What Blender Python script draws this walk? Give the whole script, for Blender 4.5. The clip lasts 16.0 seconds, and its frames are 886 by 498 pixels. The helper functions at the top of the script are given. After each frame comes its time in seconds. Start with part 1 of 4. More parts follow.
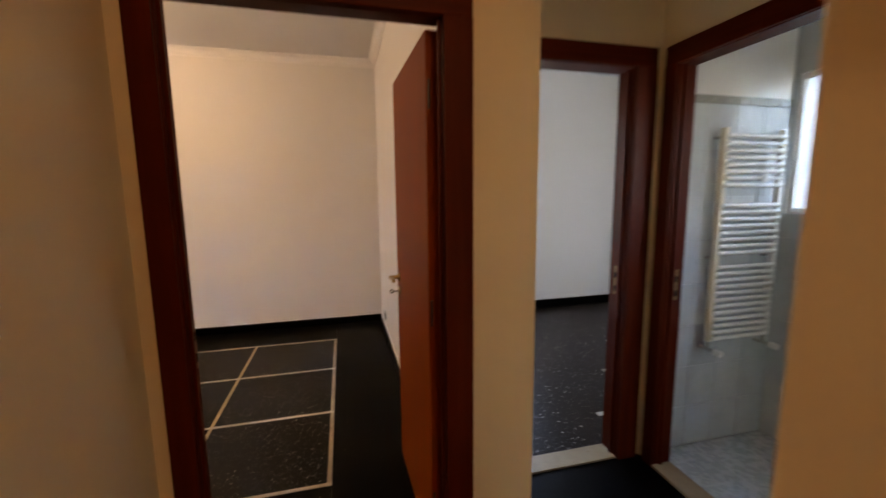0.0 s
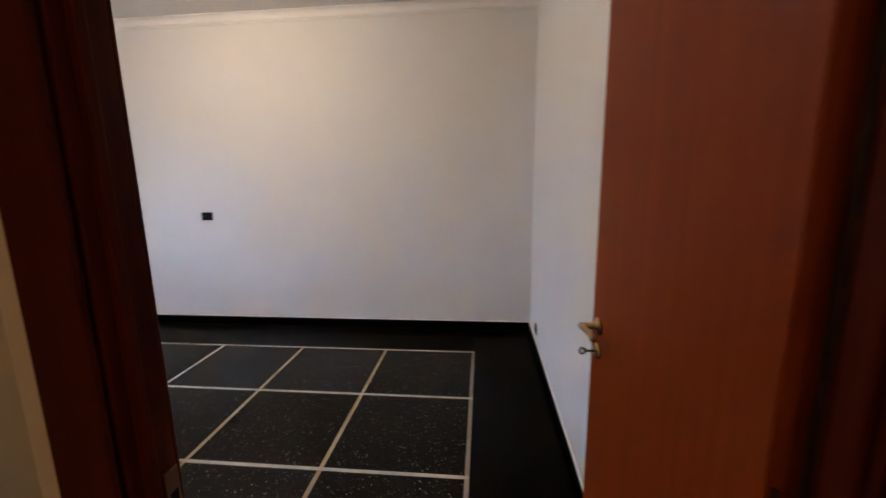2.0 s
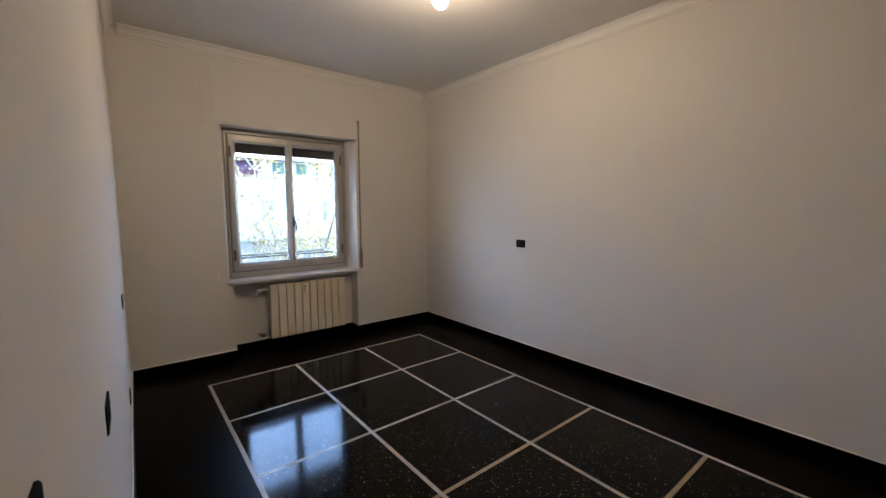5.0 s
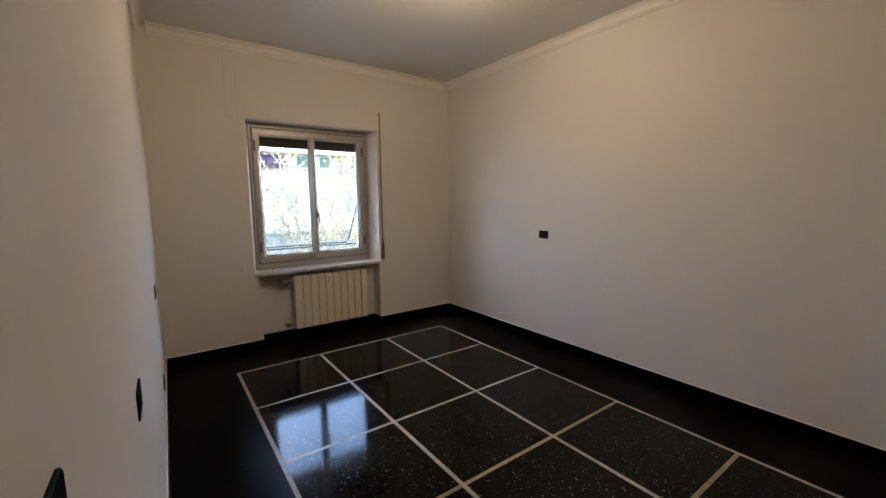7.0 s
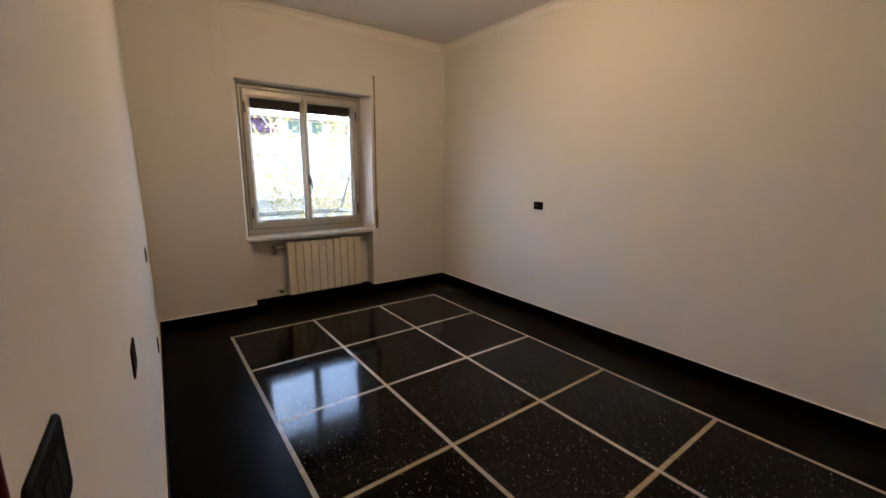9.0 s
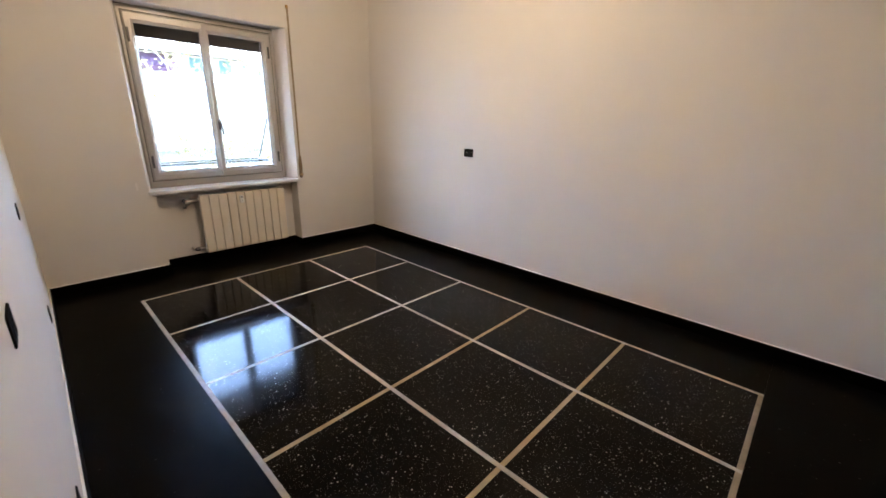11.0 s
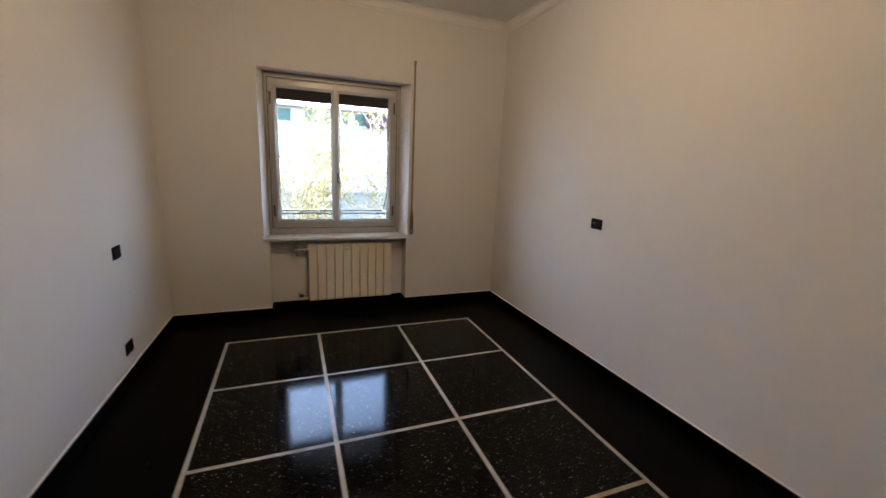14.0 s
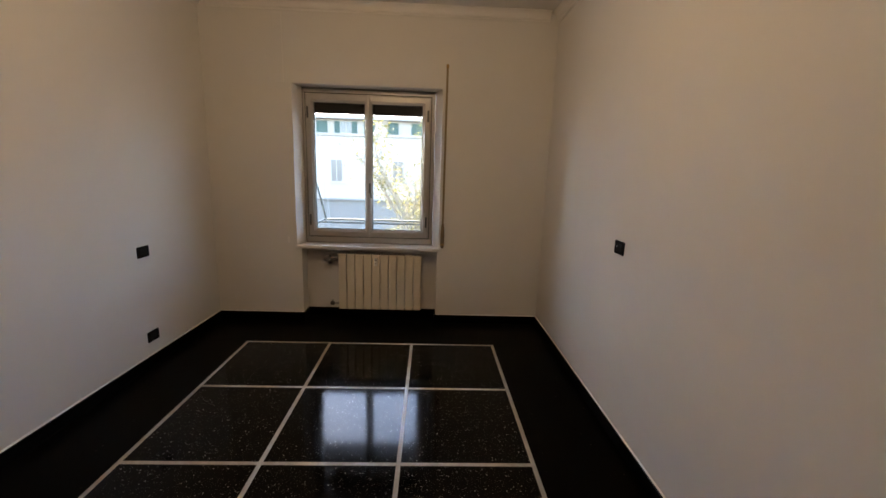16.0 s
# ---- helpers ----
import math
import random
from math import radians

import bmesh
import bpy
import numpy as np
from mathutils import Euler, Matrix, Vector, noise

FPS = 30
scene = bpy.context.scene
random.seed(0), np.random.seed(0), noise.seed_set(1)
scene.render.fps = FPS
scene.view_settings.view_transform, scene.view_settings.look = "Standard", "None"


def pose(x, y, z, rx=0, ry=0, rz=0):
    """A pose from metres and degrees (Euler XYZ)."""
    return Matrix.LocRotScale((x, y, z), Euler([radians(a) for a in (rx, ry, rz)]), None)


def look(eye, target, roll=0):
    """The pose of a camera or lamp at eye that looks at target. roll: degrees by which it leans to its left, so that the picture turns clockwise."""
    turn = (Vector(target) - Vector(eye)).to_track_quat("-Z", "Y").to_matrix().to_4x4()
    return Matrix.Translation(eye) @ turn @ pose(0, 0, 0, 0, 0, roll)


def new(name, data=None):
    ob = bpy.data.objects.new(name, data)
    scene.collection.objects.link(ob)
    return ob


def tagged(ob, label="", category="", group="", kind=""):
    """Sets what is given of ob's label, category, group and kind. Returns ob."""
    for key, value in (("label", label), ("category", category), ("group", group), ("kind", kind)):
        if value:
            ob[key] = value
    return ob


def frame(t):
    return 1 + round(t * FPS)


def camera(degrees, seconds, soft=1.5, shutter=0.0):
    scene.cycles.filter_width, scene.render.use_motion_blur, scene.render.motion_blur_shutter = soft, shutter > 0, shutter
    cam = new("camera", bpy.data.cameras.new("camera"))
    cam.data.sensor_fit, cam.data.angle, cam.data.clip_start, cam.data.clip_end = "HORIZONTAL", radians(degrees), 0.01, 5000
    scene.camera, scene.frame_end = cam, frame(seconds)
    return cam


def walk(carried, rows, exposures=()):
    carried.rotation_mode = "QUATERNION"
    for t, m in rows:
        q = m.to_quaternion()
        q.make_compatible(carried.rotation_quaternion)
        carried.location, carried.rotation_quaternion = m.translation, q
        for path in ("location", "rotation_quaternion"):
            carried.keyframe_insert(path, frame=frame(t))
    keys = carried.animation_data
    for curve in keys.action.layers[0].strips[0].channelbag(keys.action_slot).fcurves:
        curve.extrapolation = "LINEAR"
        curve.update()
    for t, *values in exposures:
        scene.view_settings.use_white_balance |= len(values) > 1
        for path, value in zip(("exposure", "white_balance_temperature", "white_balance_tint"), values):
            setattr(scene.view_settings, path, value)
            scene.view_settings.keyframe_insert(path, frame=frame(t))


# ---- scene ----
cam = camera(96.3, 16.0, shutter=0.5)
PATH = [
    (0, (3.897, -1.969, 1.496), (4.381, -0.047, 1.226), -0.6),
    (0.3, (3.893, -1.818, 1.483), (4.223, 0.125, 1.143), -0.0),
    (0.5, (3.878, -1.732, 1.475), (4.172, 0.215, 1.124), 0.9),
    (0.7, (3.863, -1.65, 1.481), (4.175, 0.291, 1.114), 1.9),
    (1, (3.803, -1.472, 1.478), (4.1, 0.485, 1.189), 0.1),
    (1.5, (3.775, -1.274, 1.485), (3.923, 0.698, 1.187), -1.1),
    (2, (3.842, -1.017, 1.493), (3.646, 0.941, 1.135), -0.8),
    (2.5, (3.838, -0.814, 1.475), (3.379, 1.09, 1.066), 0.1),
    (3, (3.8, -0.625, 1.459), (3.272, 1.263, 1.065), -0.1),
    (3.5, (3.8, -0.483, 1.484), (2.784, 1.204, 1.134), -0.3),
    (4, (3.774, -0.484, 1.501), (2.425, 0.969, 1.234), 0.4),
    (6.5, (3.758, -0.455, 1.495), (2.151, 0.716, 1.272), -0.5),
    (7, (3.754, -0.456, 1.495), (2.143, 0.703, 1.249), -0.6),
    (7.5, (3.756, -0.459, 1.492), (2.143, 0.691, 1.219), -0.7),
    (8, (3.738, -0.458, 1.491), (2.114, 0.66, 1.155), -0.6),
    (8.5, (3.744, -0.45, 1.487), (2.136, 0.69, 1.15), -0.0),
    (9, (3.747, -0.459, 1.478), (2.175, 0.714, 1.087), 0.7),
    (9.5, (3.734, -0.455, 1.431), (2.247, 0.728, 0.808), 0.9),
    (12, (3.743, -0.403, 1.472), (2.493, 1.055, 0.912), 0.3),
    (12.5, (3.614, -0.236, 1.494), (2.22, 1.111, 1.001), 0.7),
    (13, (3.494, -0.042, 1.525), (1.969, 1.179, 1.098), 1.4),
    (13.5, (3.468, 0.246, 1.525), (1.736, 1.161, 1.12), 1.0),
    (14, (3.476, 0.557, 1.528), (1.652, 1.263, 1.112), 2.5),
    (14.5, (3.377, 0.883, 1.524), (1.593, 1.658, 1.058), 6.0),
    (15, (3.351, 1.112, 1.568), (1.481, 1.73, 1.22), 2.0),
    (15.5, (3.387, 1.404, 1.549), (1.437, 1.624, 1.163), 4.1),
    (16, (3.358, 1.606, 1.547), (1.397, 1.678, 1.16), 1.9),
]
# seconds, stops, kelvin, tint: the clip's camera rebalances itself on the way
EXPOSURES = [(0.0, 5.62, 7400, 20), (1.0, 5.72, 6700, 19), (1.5, 5.65, 5750, 17), (2.0, 5.52, 5300, 11), (2.5, 5.6, 5150, 9), (3.5, 5.52, 5150, 7), (4.0, 5.15, 5300, 7),
             (6.5, 4.82, 5900, 9), (8.0, 4.78, 6350, 9), (9.0, 4.97, 6600, 10), (9.7, 5.27, 6300, 10), (12.0, 5.92, 5750, 9), (12.5, 5.6, 5750, 8), (13.0, 5.33, 5850, 8), (14.0, 4.9, 6100, 9), (16.0, 4.55, 6650, 11)]
SUN_ELEVATION, SUN_ROTATION, SUN_STRENGTH, SKY_STRENGTH = 51.0, 227.0, 4.2, 0.15
LAMP_WATTS, LAMP_COLOUR, BULB_GLOW = 0.12, (1.0, 0.69, 0.41), 4.3
CORRIDOR_WATTS, CORRIDOR_COLOUR, CORRIDOR_GLOW = 0.19, (1.0, 0.62, 0.33), 1.4
BATH_WATTS, ROOM2_WATTS = 0.019, 0.37
AWNING_Y0, AWNING_Y1, AWNING_Z = 6.9, 9.2, 5.6
LEAVES_PER_TIP = 3
walk(cam, [(t, look(eye, target, roll)) for t, eye, target, roll in PATH],
     exposures=EXPOSURES)

# ---- world, sun and lamps' colours ----
world = bpy.data.worlds.new("sky")
scene.world = world
world.use_nodes = True
_nt = world.node_tree
_bg = _nt.nodes["Background"]
_sky = _nt.nodes.new("ShaderNodeTexSky")
_sky.sky_type = "NISHITA"
_sky.sun_disc = False
_sky.sun_elevation = radians(SUN_ELEVATION)
_sky.sun_rotation = radians(SUN_ROTATION)
_nt.links.new(_sky.outputs["Color"], _bg.inputs["Color"])
_bg.inputs["Strength"].default_value = SKY_STRENGTH

sun_data = bpy.data.lights.new("sun", "SUN")
sun_data.energy, sun_data.angle, sun_data.color = SUN_STRENGTH, radians(0.5), (1.0, 0.93, 0.82)
sun = new("sun", sun_data)
_az = radians(SUN_ROTATION)
_dir = Vector((math.sin(_az) * math.cos(radians(SUN_ELEVATION)), math.cos(_az) * math.cos(radians(SUN_ELEVATION)), math.sin(radians(SUN_ELEVATION))))
sun.matrix_world = look(_dir * 40, (0, 0, 0))


def point_lamp(name, place, watts, colour, radius):
    d = bpy.data.lights.new(name, "POINT")
    d.energy, d.color, d.shadow_soft_size = watts, colour, radius
    ob = new(name, d)
    ob.location = place
    return ob


def area_lamp(name, m, width, height, watts, colour):
    d = bpy.data.lights.new(name, "AREA")
    d.shape, d.size, d.size_y, d.energy, d.color = "RECTANGLE", width, height, watts, colour
    ob = new(name, d)
    ob.matrix_world = m
    return ob


LAMP = Vector((1.77, 1.12, 2.758))
CORRIDOR_LAMP = Vector((4.45, -3.1, 2.62))
point_lamp("bulb_light", LAMP, LAMP_WATTS, LAMP_COLOUR, 0.035)
point_lamp("corridor_bulb_light", CORRIDOR_LAMP, CORRIDOR_WATTS, CORRIDOR_COLOUR, 0.06)
# stand-in sky light: an added unseen bathroom opening and the second room's unseen window
area_lamp("bathroom_fill_light", look((6.47, -1.85, 1.75), (0.0, -1.85, 1.55)), 0.7, 0.7, BATH_WATTS, (0.82, 0.92, 1.0))
area_lamp("second_room_window_light", look((5.5, 2.75, 1.55), (5.5, -3.0, 1.4)), 1.2, 1.4, ROOM2_WATTS, (0.84, 0.92, 1.0))


# ---- materials ----
def material(name, colour, rough=0.6, metal=0.0, spec=0.5):
    m = bpy.data.materials.new(name)
    m.use_nodes = True
    b = m.node_tree.nodes["Principled BSDF"]
    b.inputs["Base Color"].default_value = (*colour, 1)
    b.inputs["Roughness"].default_value = rough
    b.inputs["Metallic"].default_value = metal
    b.inputs["Specular IOR Level"].default_value = spec
    return m


class Nodes:
    """Short hand for one material's node tree."""

    def __init__(self, m):
        self.t = m.node_tree
        self.b = self.t.nodes["Principled BSDF"]

    def add(self, kind, **inputs):
        n = self.t.nodes.new(kind)
        for k, v in inputs.items():
            n.inputs[k.replace("_", " ")].default_value = v
        return n

    def link(self, a, b):
        self.t.links.new(a, b)

    def coords(self, scale=(1, 1, 1)):
        mp = self.add("ShaderNodeMapping")
        mp.inputs["Scale"].default_value = scale
        geo = self.add("ShaderNodeNewGeometry")
        self.link(geo.outputs["Position"], mp.inputs["Vector"])
        return mp.outputs["Vector"]

    def noise(self, vec, scale, detail=4.0, rough=0.55):
        n = self.add("ShaderNodeTexNoise", Scale=scale, Detail=detail, Roughness=rough)
        self.link(vec, n.inputs["Vector"])
        return n.outputs["Fac"]

    def ramp(self, fac, stops):
        r = self.add("ShaderNodeValToRGB")
        e = r.color_ramp.elements
        while len(e) < len(stops):
            e.new(0.5)
        for el, (p, c) in zip(e, stops):
            el.position = p
            el.color = (*c, 1) if len(c) == 3 else c
        self.link(fac, r.inputs["Fac"])
        return r.outputs["Color"]

    def mix(self, fac, a, b, mode="MIX"):
        n = self.t.nodes.new("ShaderNodeMix")
        n.data_type, n.blend_type = "RGBA", mode
        for slot, v in ((0, fac), (6, a), (7, b)):
            if isinstance(v, (int, float)):
                n.inputs[slot].default_value = v
            elif isinstance(v, tuple):
                n.inputs[slot].default_value = (*v, 1) if len(v) == 3 else v
            else:
                self.link(v, n.inputs[slot])
        return n.outputs[2]

    def value(self, fac, lo, hi):
        n = self.add("ShaderNodeMapRange")
        n.inputs["To Min"].default_value, n.inputs["To Max"].default_value = lo, hi
        self.link(fac, n.inputs["Value"])
        return n.outputs["Result"]

    def bump(self, height, strength, distance):
        n = self.add("ShaderNodeBump", Strength=strength, Distance=distance)
        self.link(height, n.inputs["Height"])
        self.link(n.outputs["Normal"], self.b.inputs["Normal"])

    def colour(self, c):
        self.link(c, self.b.inputs["Base Color"])

    def rough(self, r):
        self.link(r, self.b.inputs["Roughness"])

    def random(self):
        return self.add("ShaderNodeObjectInfo").outputs["Random"]


def plaster(name, colour, stain=0.93):
    m = material(name, colour, 0.85, spec=0.25)
    n = Nodes(m)
    v = n.coords()
    big = n.noise(v, 1.1, 5)
    mid = n.noise(v, 9.0, 4)
    c = n.mix(n.value(big, 0, 1), tuple(x * stain for x in colour), colour)
    c = n.mix(n.value(mid, 0.0, 0.16), c, tuple(x * 0.86 for x in colour))
    n.colour(c)
    roll = n.noise(v, 190, 3, 0.65)
    wave = n.noise(v, 3.0, 2)
    add = n.add("ShaderNodeMath")
    add.operation = "MULTIPLY_ADD"
    add.inputs[1].default_value = 6.0
    n.link(wave, add.inputs[0])
    n.link(roll, add.inputs[2])
    n.bump(add.outputs[0], 0.16, 0.002)
    return m


def terrazzo(name, ground, chip, amount, tint=(0.035, 0.026, 0.019), rough=(0.10, 0.17), spec=0.4, size=95.0):
    """Polished dark cement ground with pale marble chips of two sizes."""
    m = material(name, ground, 0.13, spec=spec)
    n = Nodes(m)
    v = n.coords()
    cloud = n.noise(v, 5.0, 5)
    c = n.mix(n.value(cloud, 0, 1), ground, tint)
    grain = n.noise(v, 260, 3, 0.7)
    c = n.mix(n.value(grain, 0.0, 0.5), c, tuple(x * 0.4 for x in ground))
    for scale, share, strength in ((size, amount, 0.9), (size * 2.3, amount * 1.6, 0.5), (size * 1.6, amount * 4.0, 0.05)):
        vo = n.add("ShaderNodeTexVoronoi", Scale=scale, Randomness=1.0)
        n.link(v, vo.inputs["Vector"])
        sep = n.add("ShaderNodeSeparateColor")
        n.link(vo.outputs["Color"], sep.inputs["Color"])
        pick = n.add("ShaderNodeMath")
        pick.operation = "LESS_THAN"
        pick.inputs[1].default_value = share
        n.link(sep.outputs["Red"], pick.inputs[0])
        inside = n.add("ShaderNodeMath")
        inside.operation = "LESS_THAN"
        inside.inputs[1].default_value = 0.42
        n.link(vo.outputs["Distance"], inside.inputs[0])
        both = n.add("ShaderNodeMath")
        both.operation = "MULTIPLY"
        n.link(pick.outputs[0], both.inputs[0])
        n.link(inside.outputs[0], both.inputs[1])
        fade = n.add("ShaderNodeMath")
        fade.operation = "MULTIPLY"
        n.link(both.outputs[0], fade.inputs[0])
        n.link(n.value(sep.outputs["Green"], 0.15 * strength, strength), fade.inputs[1])
        c = n.mix(fade.outputs[0], c, chip)
    n.colour(c)
    n.rough(n.value(n.noise(v, 3.0, 4), *rough))
    n.bump(n.noise(v, 14, 3), 0.02, 0.002)
    return m


def marble(name, light, vein, rough=0.2, scale=14.0, spec=0.5):
    m = material(name, light, rough, spec=spec)
    n = Nodes(m)
    v = n.coords()
    w = n.noise(v, scale, 8, 0.65)
    c = n.mix(n.ramp(w, [(0.35, (0, 0, 0)), (0.75, (1, 1, 1))]), light, vein)
    c = n.mix(n.value(n.random(), 0.0, 0.22), c, tuple(x * 0.7 for x in vein))
    n.colour(c)
    n.rough(n.value(n.noise(v, 30, 3), rough * 0.7, rough * 1.5))
    return m


def wood(name, dark, light, axis="z", rough=(0.34, 0.5)):
    m = material(name, light, 0.35, spec=0.07)
    n = Nodes(m)
    s = {"z": (26, 26, 0.9), "y": (26, 0.9, 26), "x": (0.9, 26, 26)}[axis]
    v = n.coords(s)
    fine = n.noise(n.coords(tuple(k * 7 for k in s)), 1.0, 3, 0.7)
    grain = n.noise(v, 1.0, 6, 0.6)
    c = n.ramp(grain, [(0.28, dark), (0.55, tuple((a + b) / 2 for a, b in zip(dark, light))), (0.78, light)])
    c = n.mix(n.value(fine, 0.0, 0.35), c, dark)
    n.colour(c)
    n.rough(n.value(grain, *rough))
    n.bump(fine, 0.05, 0.001)
    return m


def painted(name, colour, rough=0.4, spec=0.5, wear=0.88, metal=0.0):
    m = material(name, colour, rough, metal, spec)
    n = Nodes(m)
    v = n.coords()
    c = n.mix(n.value(n.noise(v, 7, 5), 0, 1), colour, tuple(x * wear for x in colour))
    n.colour(c)
    n.rough(n.value(n.noise(v, 40, 3), rough * 0.8, rough * 1.25))
    n.bump(n.noise(v, 120, 2), 0.03, 0.001)
    return m


WALL = plaster("white_wall_paint", (0.73, 0.705, 0.665))
CEILING = plaster("ceiling_paint", (0.74, 0.73, 0.71), 0.95)
CORRIDOR_WALL = plaster("corridor_wall_paint", (0.68, 0.56, 0.38))
TRIM = plaster("cornice_plaster", (0.80, 0.775, 0.735), 0.97)
TERRAZZO = terrazzo("black_terrazzo_with_chips", (0.0012, 0.001, 0.0009), (0.56, 0.54, 0.50), 0.030, tint=(0.0026, 0.002, 0.0017), spec=0.105, rough=(0.08, 0.11), size=150.0)
TERRAZZO_PLAIN = terrazzo("plain_black_terrazzo", (0.0016, 0.0013, 0.0011), (0.06, 0.055, 0.05), 0.004, tint=(0.0022, 0.0018, 0.0015), spec=0.03, rough=(0.28, 0.38))
TERRAZZO_BROWN = terrazzo("brown_terrazzo_with_chips", (0.011, 0.0068, 0.0048), (0.45, 0.42, 0.38), 0.035, tint=(0.02, 0.0145, 0.0115), spec=0.05, rough=(0.25, 0.4), size=80.0)
BASE_STONE = terrazzo("black_baseboard_stone", (0.0014, 0.0012, 0.001), (0.02, 0.018, 0.016), 0.004, tint=(0.002, 0.0017, 0.0015), rough=(0.3, 0.45), spec=0.06)
STRIP_WHITE = marble("white_marble_strip", (0.47, 0.445, 0.405), (0.32, 0.30, 0.265), spec=0.16)
STRIP_TAN = marble("yellowed_marble_strip", (0.40, 0.33, 0.215), (0.28, 0.225, 0.14), spec=0.16)
STRIP_GREY = marble("greyed_marble_strip", (0.33, 0.29, 0.23), (0.22, 0.19, 0.15), spec=0.16)
THRESHOLD = marble("threshold_marble", (0.33, 0.25, 0.145), (0.24, 0.175, 0.10), 0.3, 8.0, 0.25)
SILL = marble("sill_marble", (0.72, 0.71, 0.69), (0.58, 0.58, 0.57), 0.3, 6.0)
LEAF_WOOD = wood("cherry_veneer", (0.165, 0.026, 0.0022), (0.25, 0.044, 0.0036), rough=(0.38, 0.5))
CASING_WOOD = wood("mahogany_casing", (0.048, 0.0056, 0.0011), (0.105, 0.0135, 0.0025))
LINTEL_WOOD = wood("mahogany_lintel", (0.048, 0.0056, 0.0011), (0.105, 0.0135, 0.0025), "x")
LINTEL_WOOD_Y = wood("mahogany_lintel_cross", (0.048, 0.0056, 0.0011), (0.105, 0.0135, 0.0025), "y")
DULL_BRASS = painted("dull_brass", (0.22, 0.14, 0.06), 0.4, metal=1.0)
BRASS = painted("brass", (0.40, 0.26, 0.10), 0.3, metal=1.0)
DARK_BRONZE = painted("dark_bronze", (0.06, 0.042, 0.03), 0.45, metal=0.8)
STEEL = painted("steel", (0.42, 0.41, 0.39), 0.32, metal=1.0)
DARK_STEEL = painted("dulled_metal", (0.10, 0.098, 0.094), 0.45, metal=0.6)
BLACK_PLASTIC = painted("black_plastic", (0.006, 0.006, 0.0065), 0.6, spec=0.04)
DARK_PLASTIC = painted("dark_module_plastic", (0.010, 0.010, 0.011), 0.55, spec=0.06)
GREY_PLASTIC = painted("grey_plastic", (0.35, 0.35, 0.36), 0.4)
ALUMINIUM = painted("grey_enamelled_aluminium", (0.41, 0.39, 0.355), 0.36, wear=0.93, metal=0.3)
GASKET_AND_GAP = painted("rubber_and_gap_dark", (0.03, 0.03, 0.03), 0.7)
SHUTTER = painted("dark_roller_slats", (0.002, 0.0019, 0.0019), 0.6, spec=0.08)
RADIATOR = painted("ivory_enamel", (0.76, 0.69, 0.55), 0.35, wear=0.95)
WHITE_ENAMEL = painted("white_enamel", (0.80, 0.79, 0.76), 0.25, wear=0.96)
WHITE_PLASTIC = painted("white_plastic", (0.8, 0.79, 0.75), 0.4, wear=0.96)
STRAP = painted("woven_strap", (0.30, 0.235, 0.14), 0.9, wear=0.75)
STRAP_DARK = painted("brown_strap_bundle", (0.21, 0.145, 0.075), 0.9, wear=0.7)
GREEN_IRON = painted("green_painted_iron", (0.012, 0.022, 0.018), 0.6)
BATH_TILE = marble("pale_grey_wall_tile", (0.56, 0.60, 0.61), (0.46, 0.50, 0.51), 0.16, 5.0)
BATH_FLOOR = marble("pale_floor_tile", (0.50, 0.54, 0.55), (0.36, 0.41, 0.43), 0.25, 9.0)
BATH_BORDER = marble("border_tile", (0.36, 0.37, 0.33), (0.2, 0.21, 0.18), 0.2, 60.0)
GROUT = plaster("tile_grout", (0.50, 0.53, 0.535))
FACADE = plaster("cream_facade_render", (0.25, 0.24, 0.22))
FACADE_GREY = plaster("grey_base_render", (0.12, 0.118, 0.112))
SHUTTER_GREEN = painted("green_louvre_paint", (0.008, 0.04, 0.033), 0.6)
ROOF_TILE = painted("roof_slate", (0.15, 0.14, 0.135), 0.7)
AWNING = painted("burgundy_awning_cloth", (0.07, 0.03, 0.055), 0.9)
ASPHALT = painted("asphalt", (0.05, 0.05, 0.052), 0.9)
BARK = painted("bark", (0.20, 0.175, 0.14), 0.9)
CURTAIN_DARK = painted("dark_window_pane", (0.05, 0.06, 0.07), 0.15)

GLASS = material("window_glass", (1, 1, 1), 0.0)
Nodes(GLASS).b.inputs["Transmission Weight"].default_value = 1.0
Nodes(GLASS).b.inputs["IOR"].default_value = 1.45

FROSTED = material("frosted_glass", (0.42, 0.46, 0.47), 0.7)
Nodes(FROSTED).b.inputs["Transmission Weight"].default_value = 0.85



def glowing_bulb(name, colour, strength):
    m = material(name, (1, 0.9, 0.75), 0.4)
    b = m.node_tree.nodes["Principled BSDF"]
    b.inputs["Emission Color"].default_value = (*colour, 1)
    b.inputs["Emission Strength"].default_value = strength
    return m


BULB_GLASS = glowing_bulb("lit_bulb_glass", LAMP_COLOUR, BULB_GLOW)
CORRIDOR_BULB = glowing_bulb("lit_corridor_bulb_glass", CORRIDOR_COLOUR, CORRIDOR_GLOW)

LEAF = material("autumn_leaf", (0.3, 0.3, 0.05), 0.6)
_n = Nodes(LEAF)
_isl = _n.add("ShaderNodeNewGeometry").outputs["Random Per Island"]
_n.colour(_n.ramp(_isl, [(0.0, (0.066, 0.07, 0.02)), (0.45, (0.095, 0.088, 0.025)), (0.8, (0.13, 0.11, 0.028)), (1.0, (0.13, 0.088, 0.026))]))
_n.b.inputs["Specular IOR Level"].default_value = 0.2
_thin = _n.add("ShaderNodeBsdfTranslucent")
_n.link(_n.ramp(_isl, [(0.0, (0.075, 0.08, 0.022)), (0.5, (0.11, 0.10, 0.026)), (1.0, (0.14, 0.11, 0.028))]), _thin.inputs["Color"])
_both = _n.add("ShaderNodeMixShader", Fac=0.5)
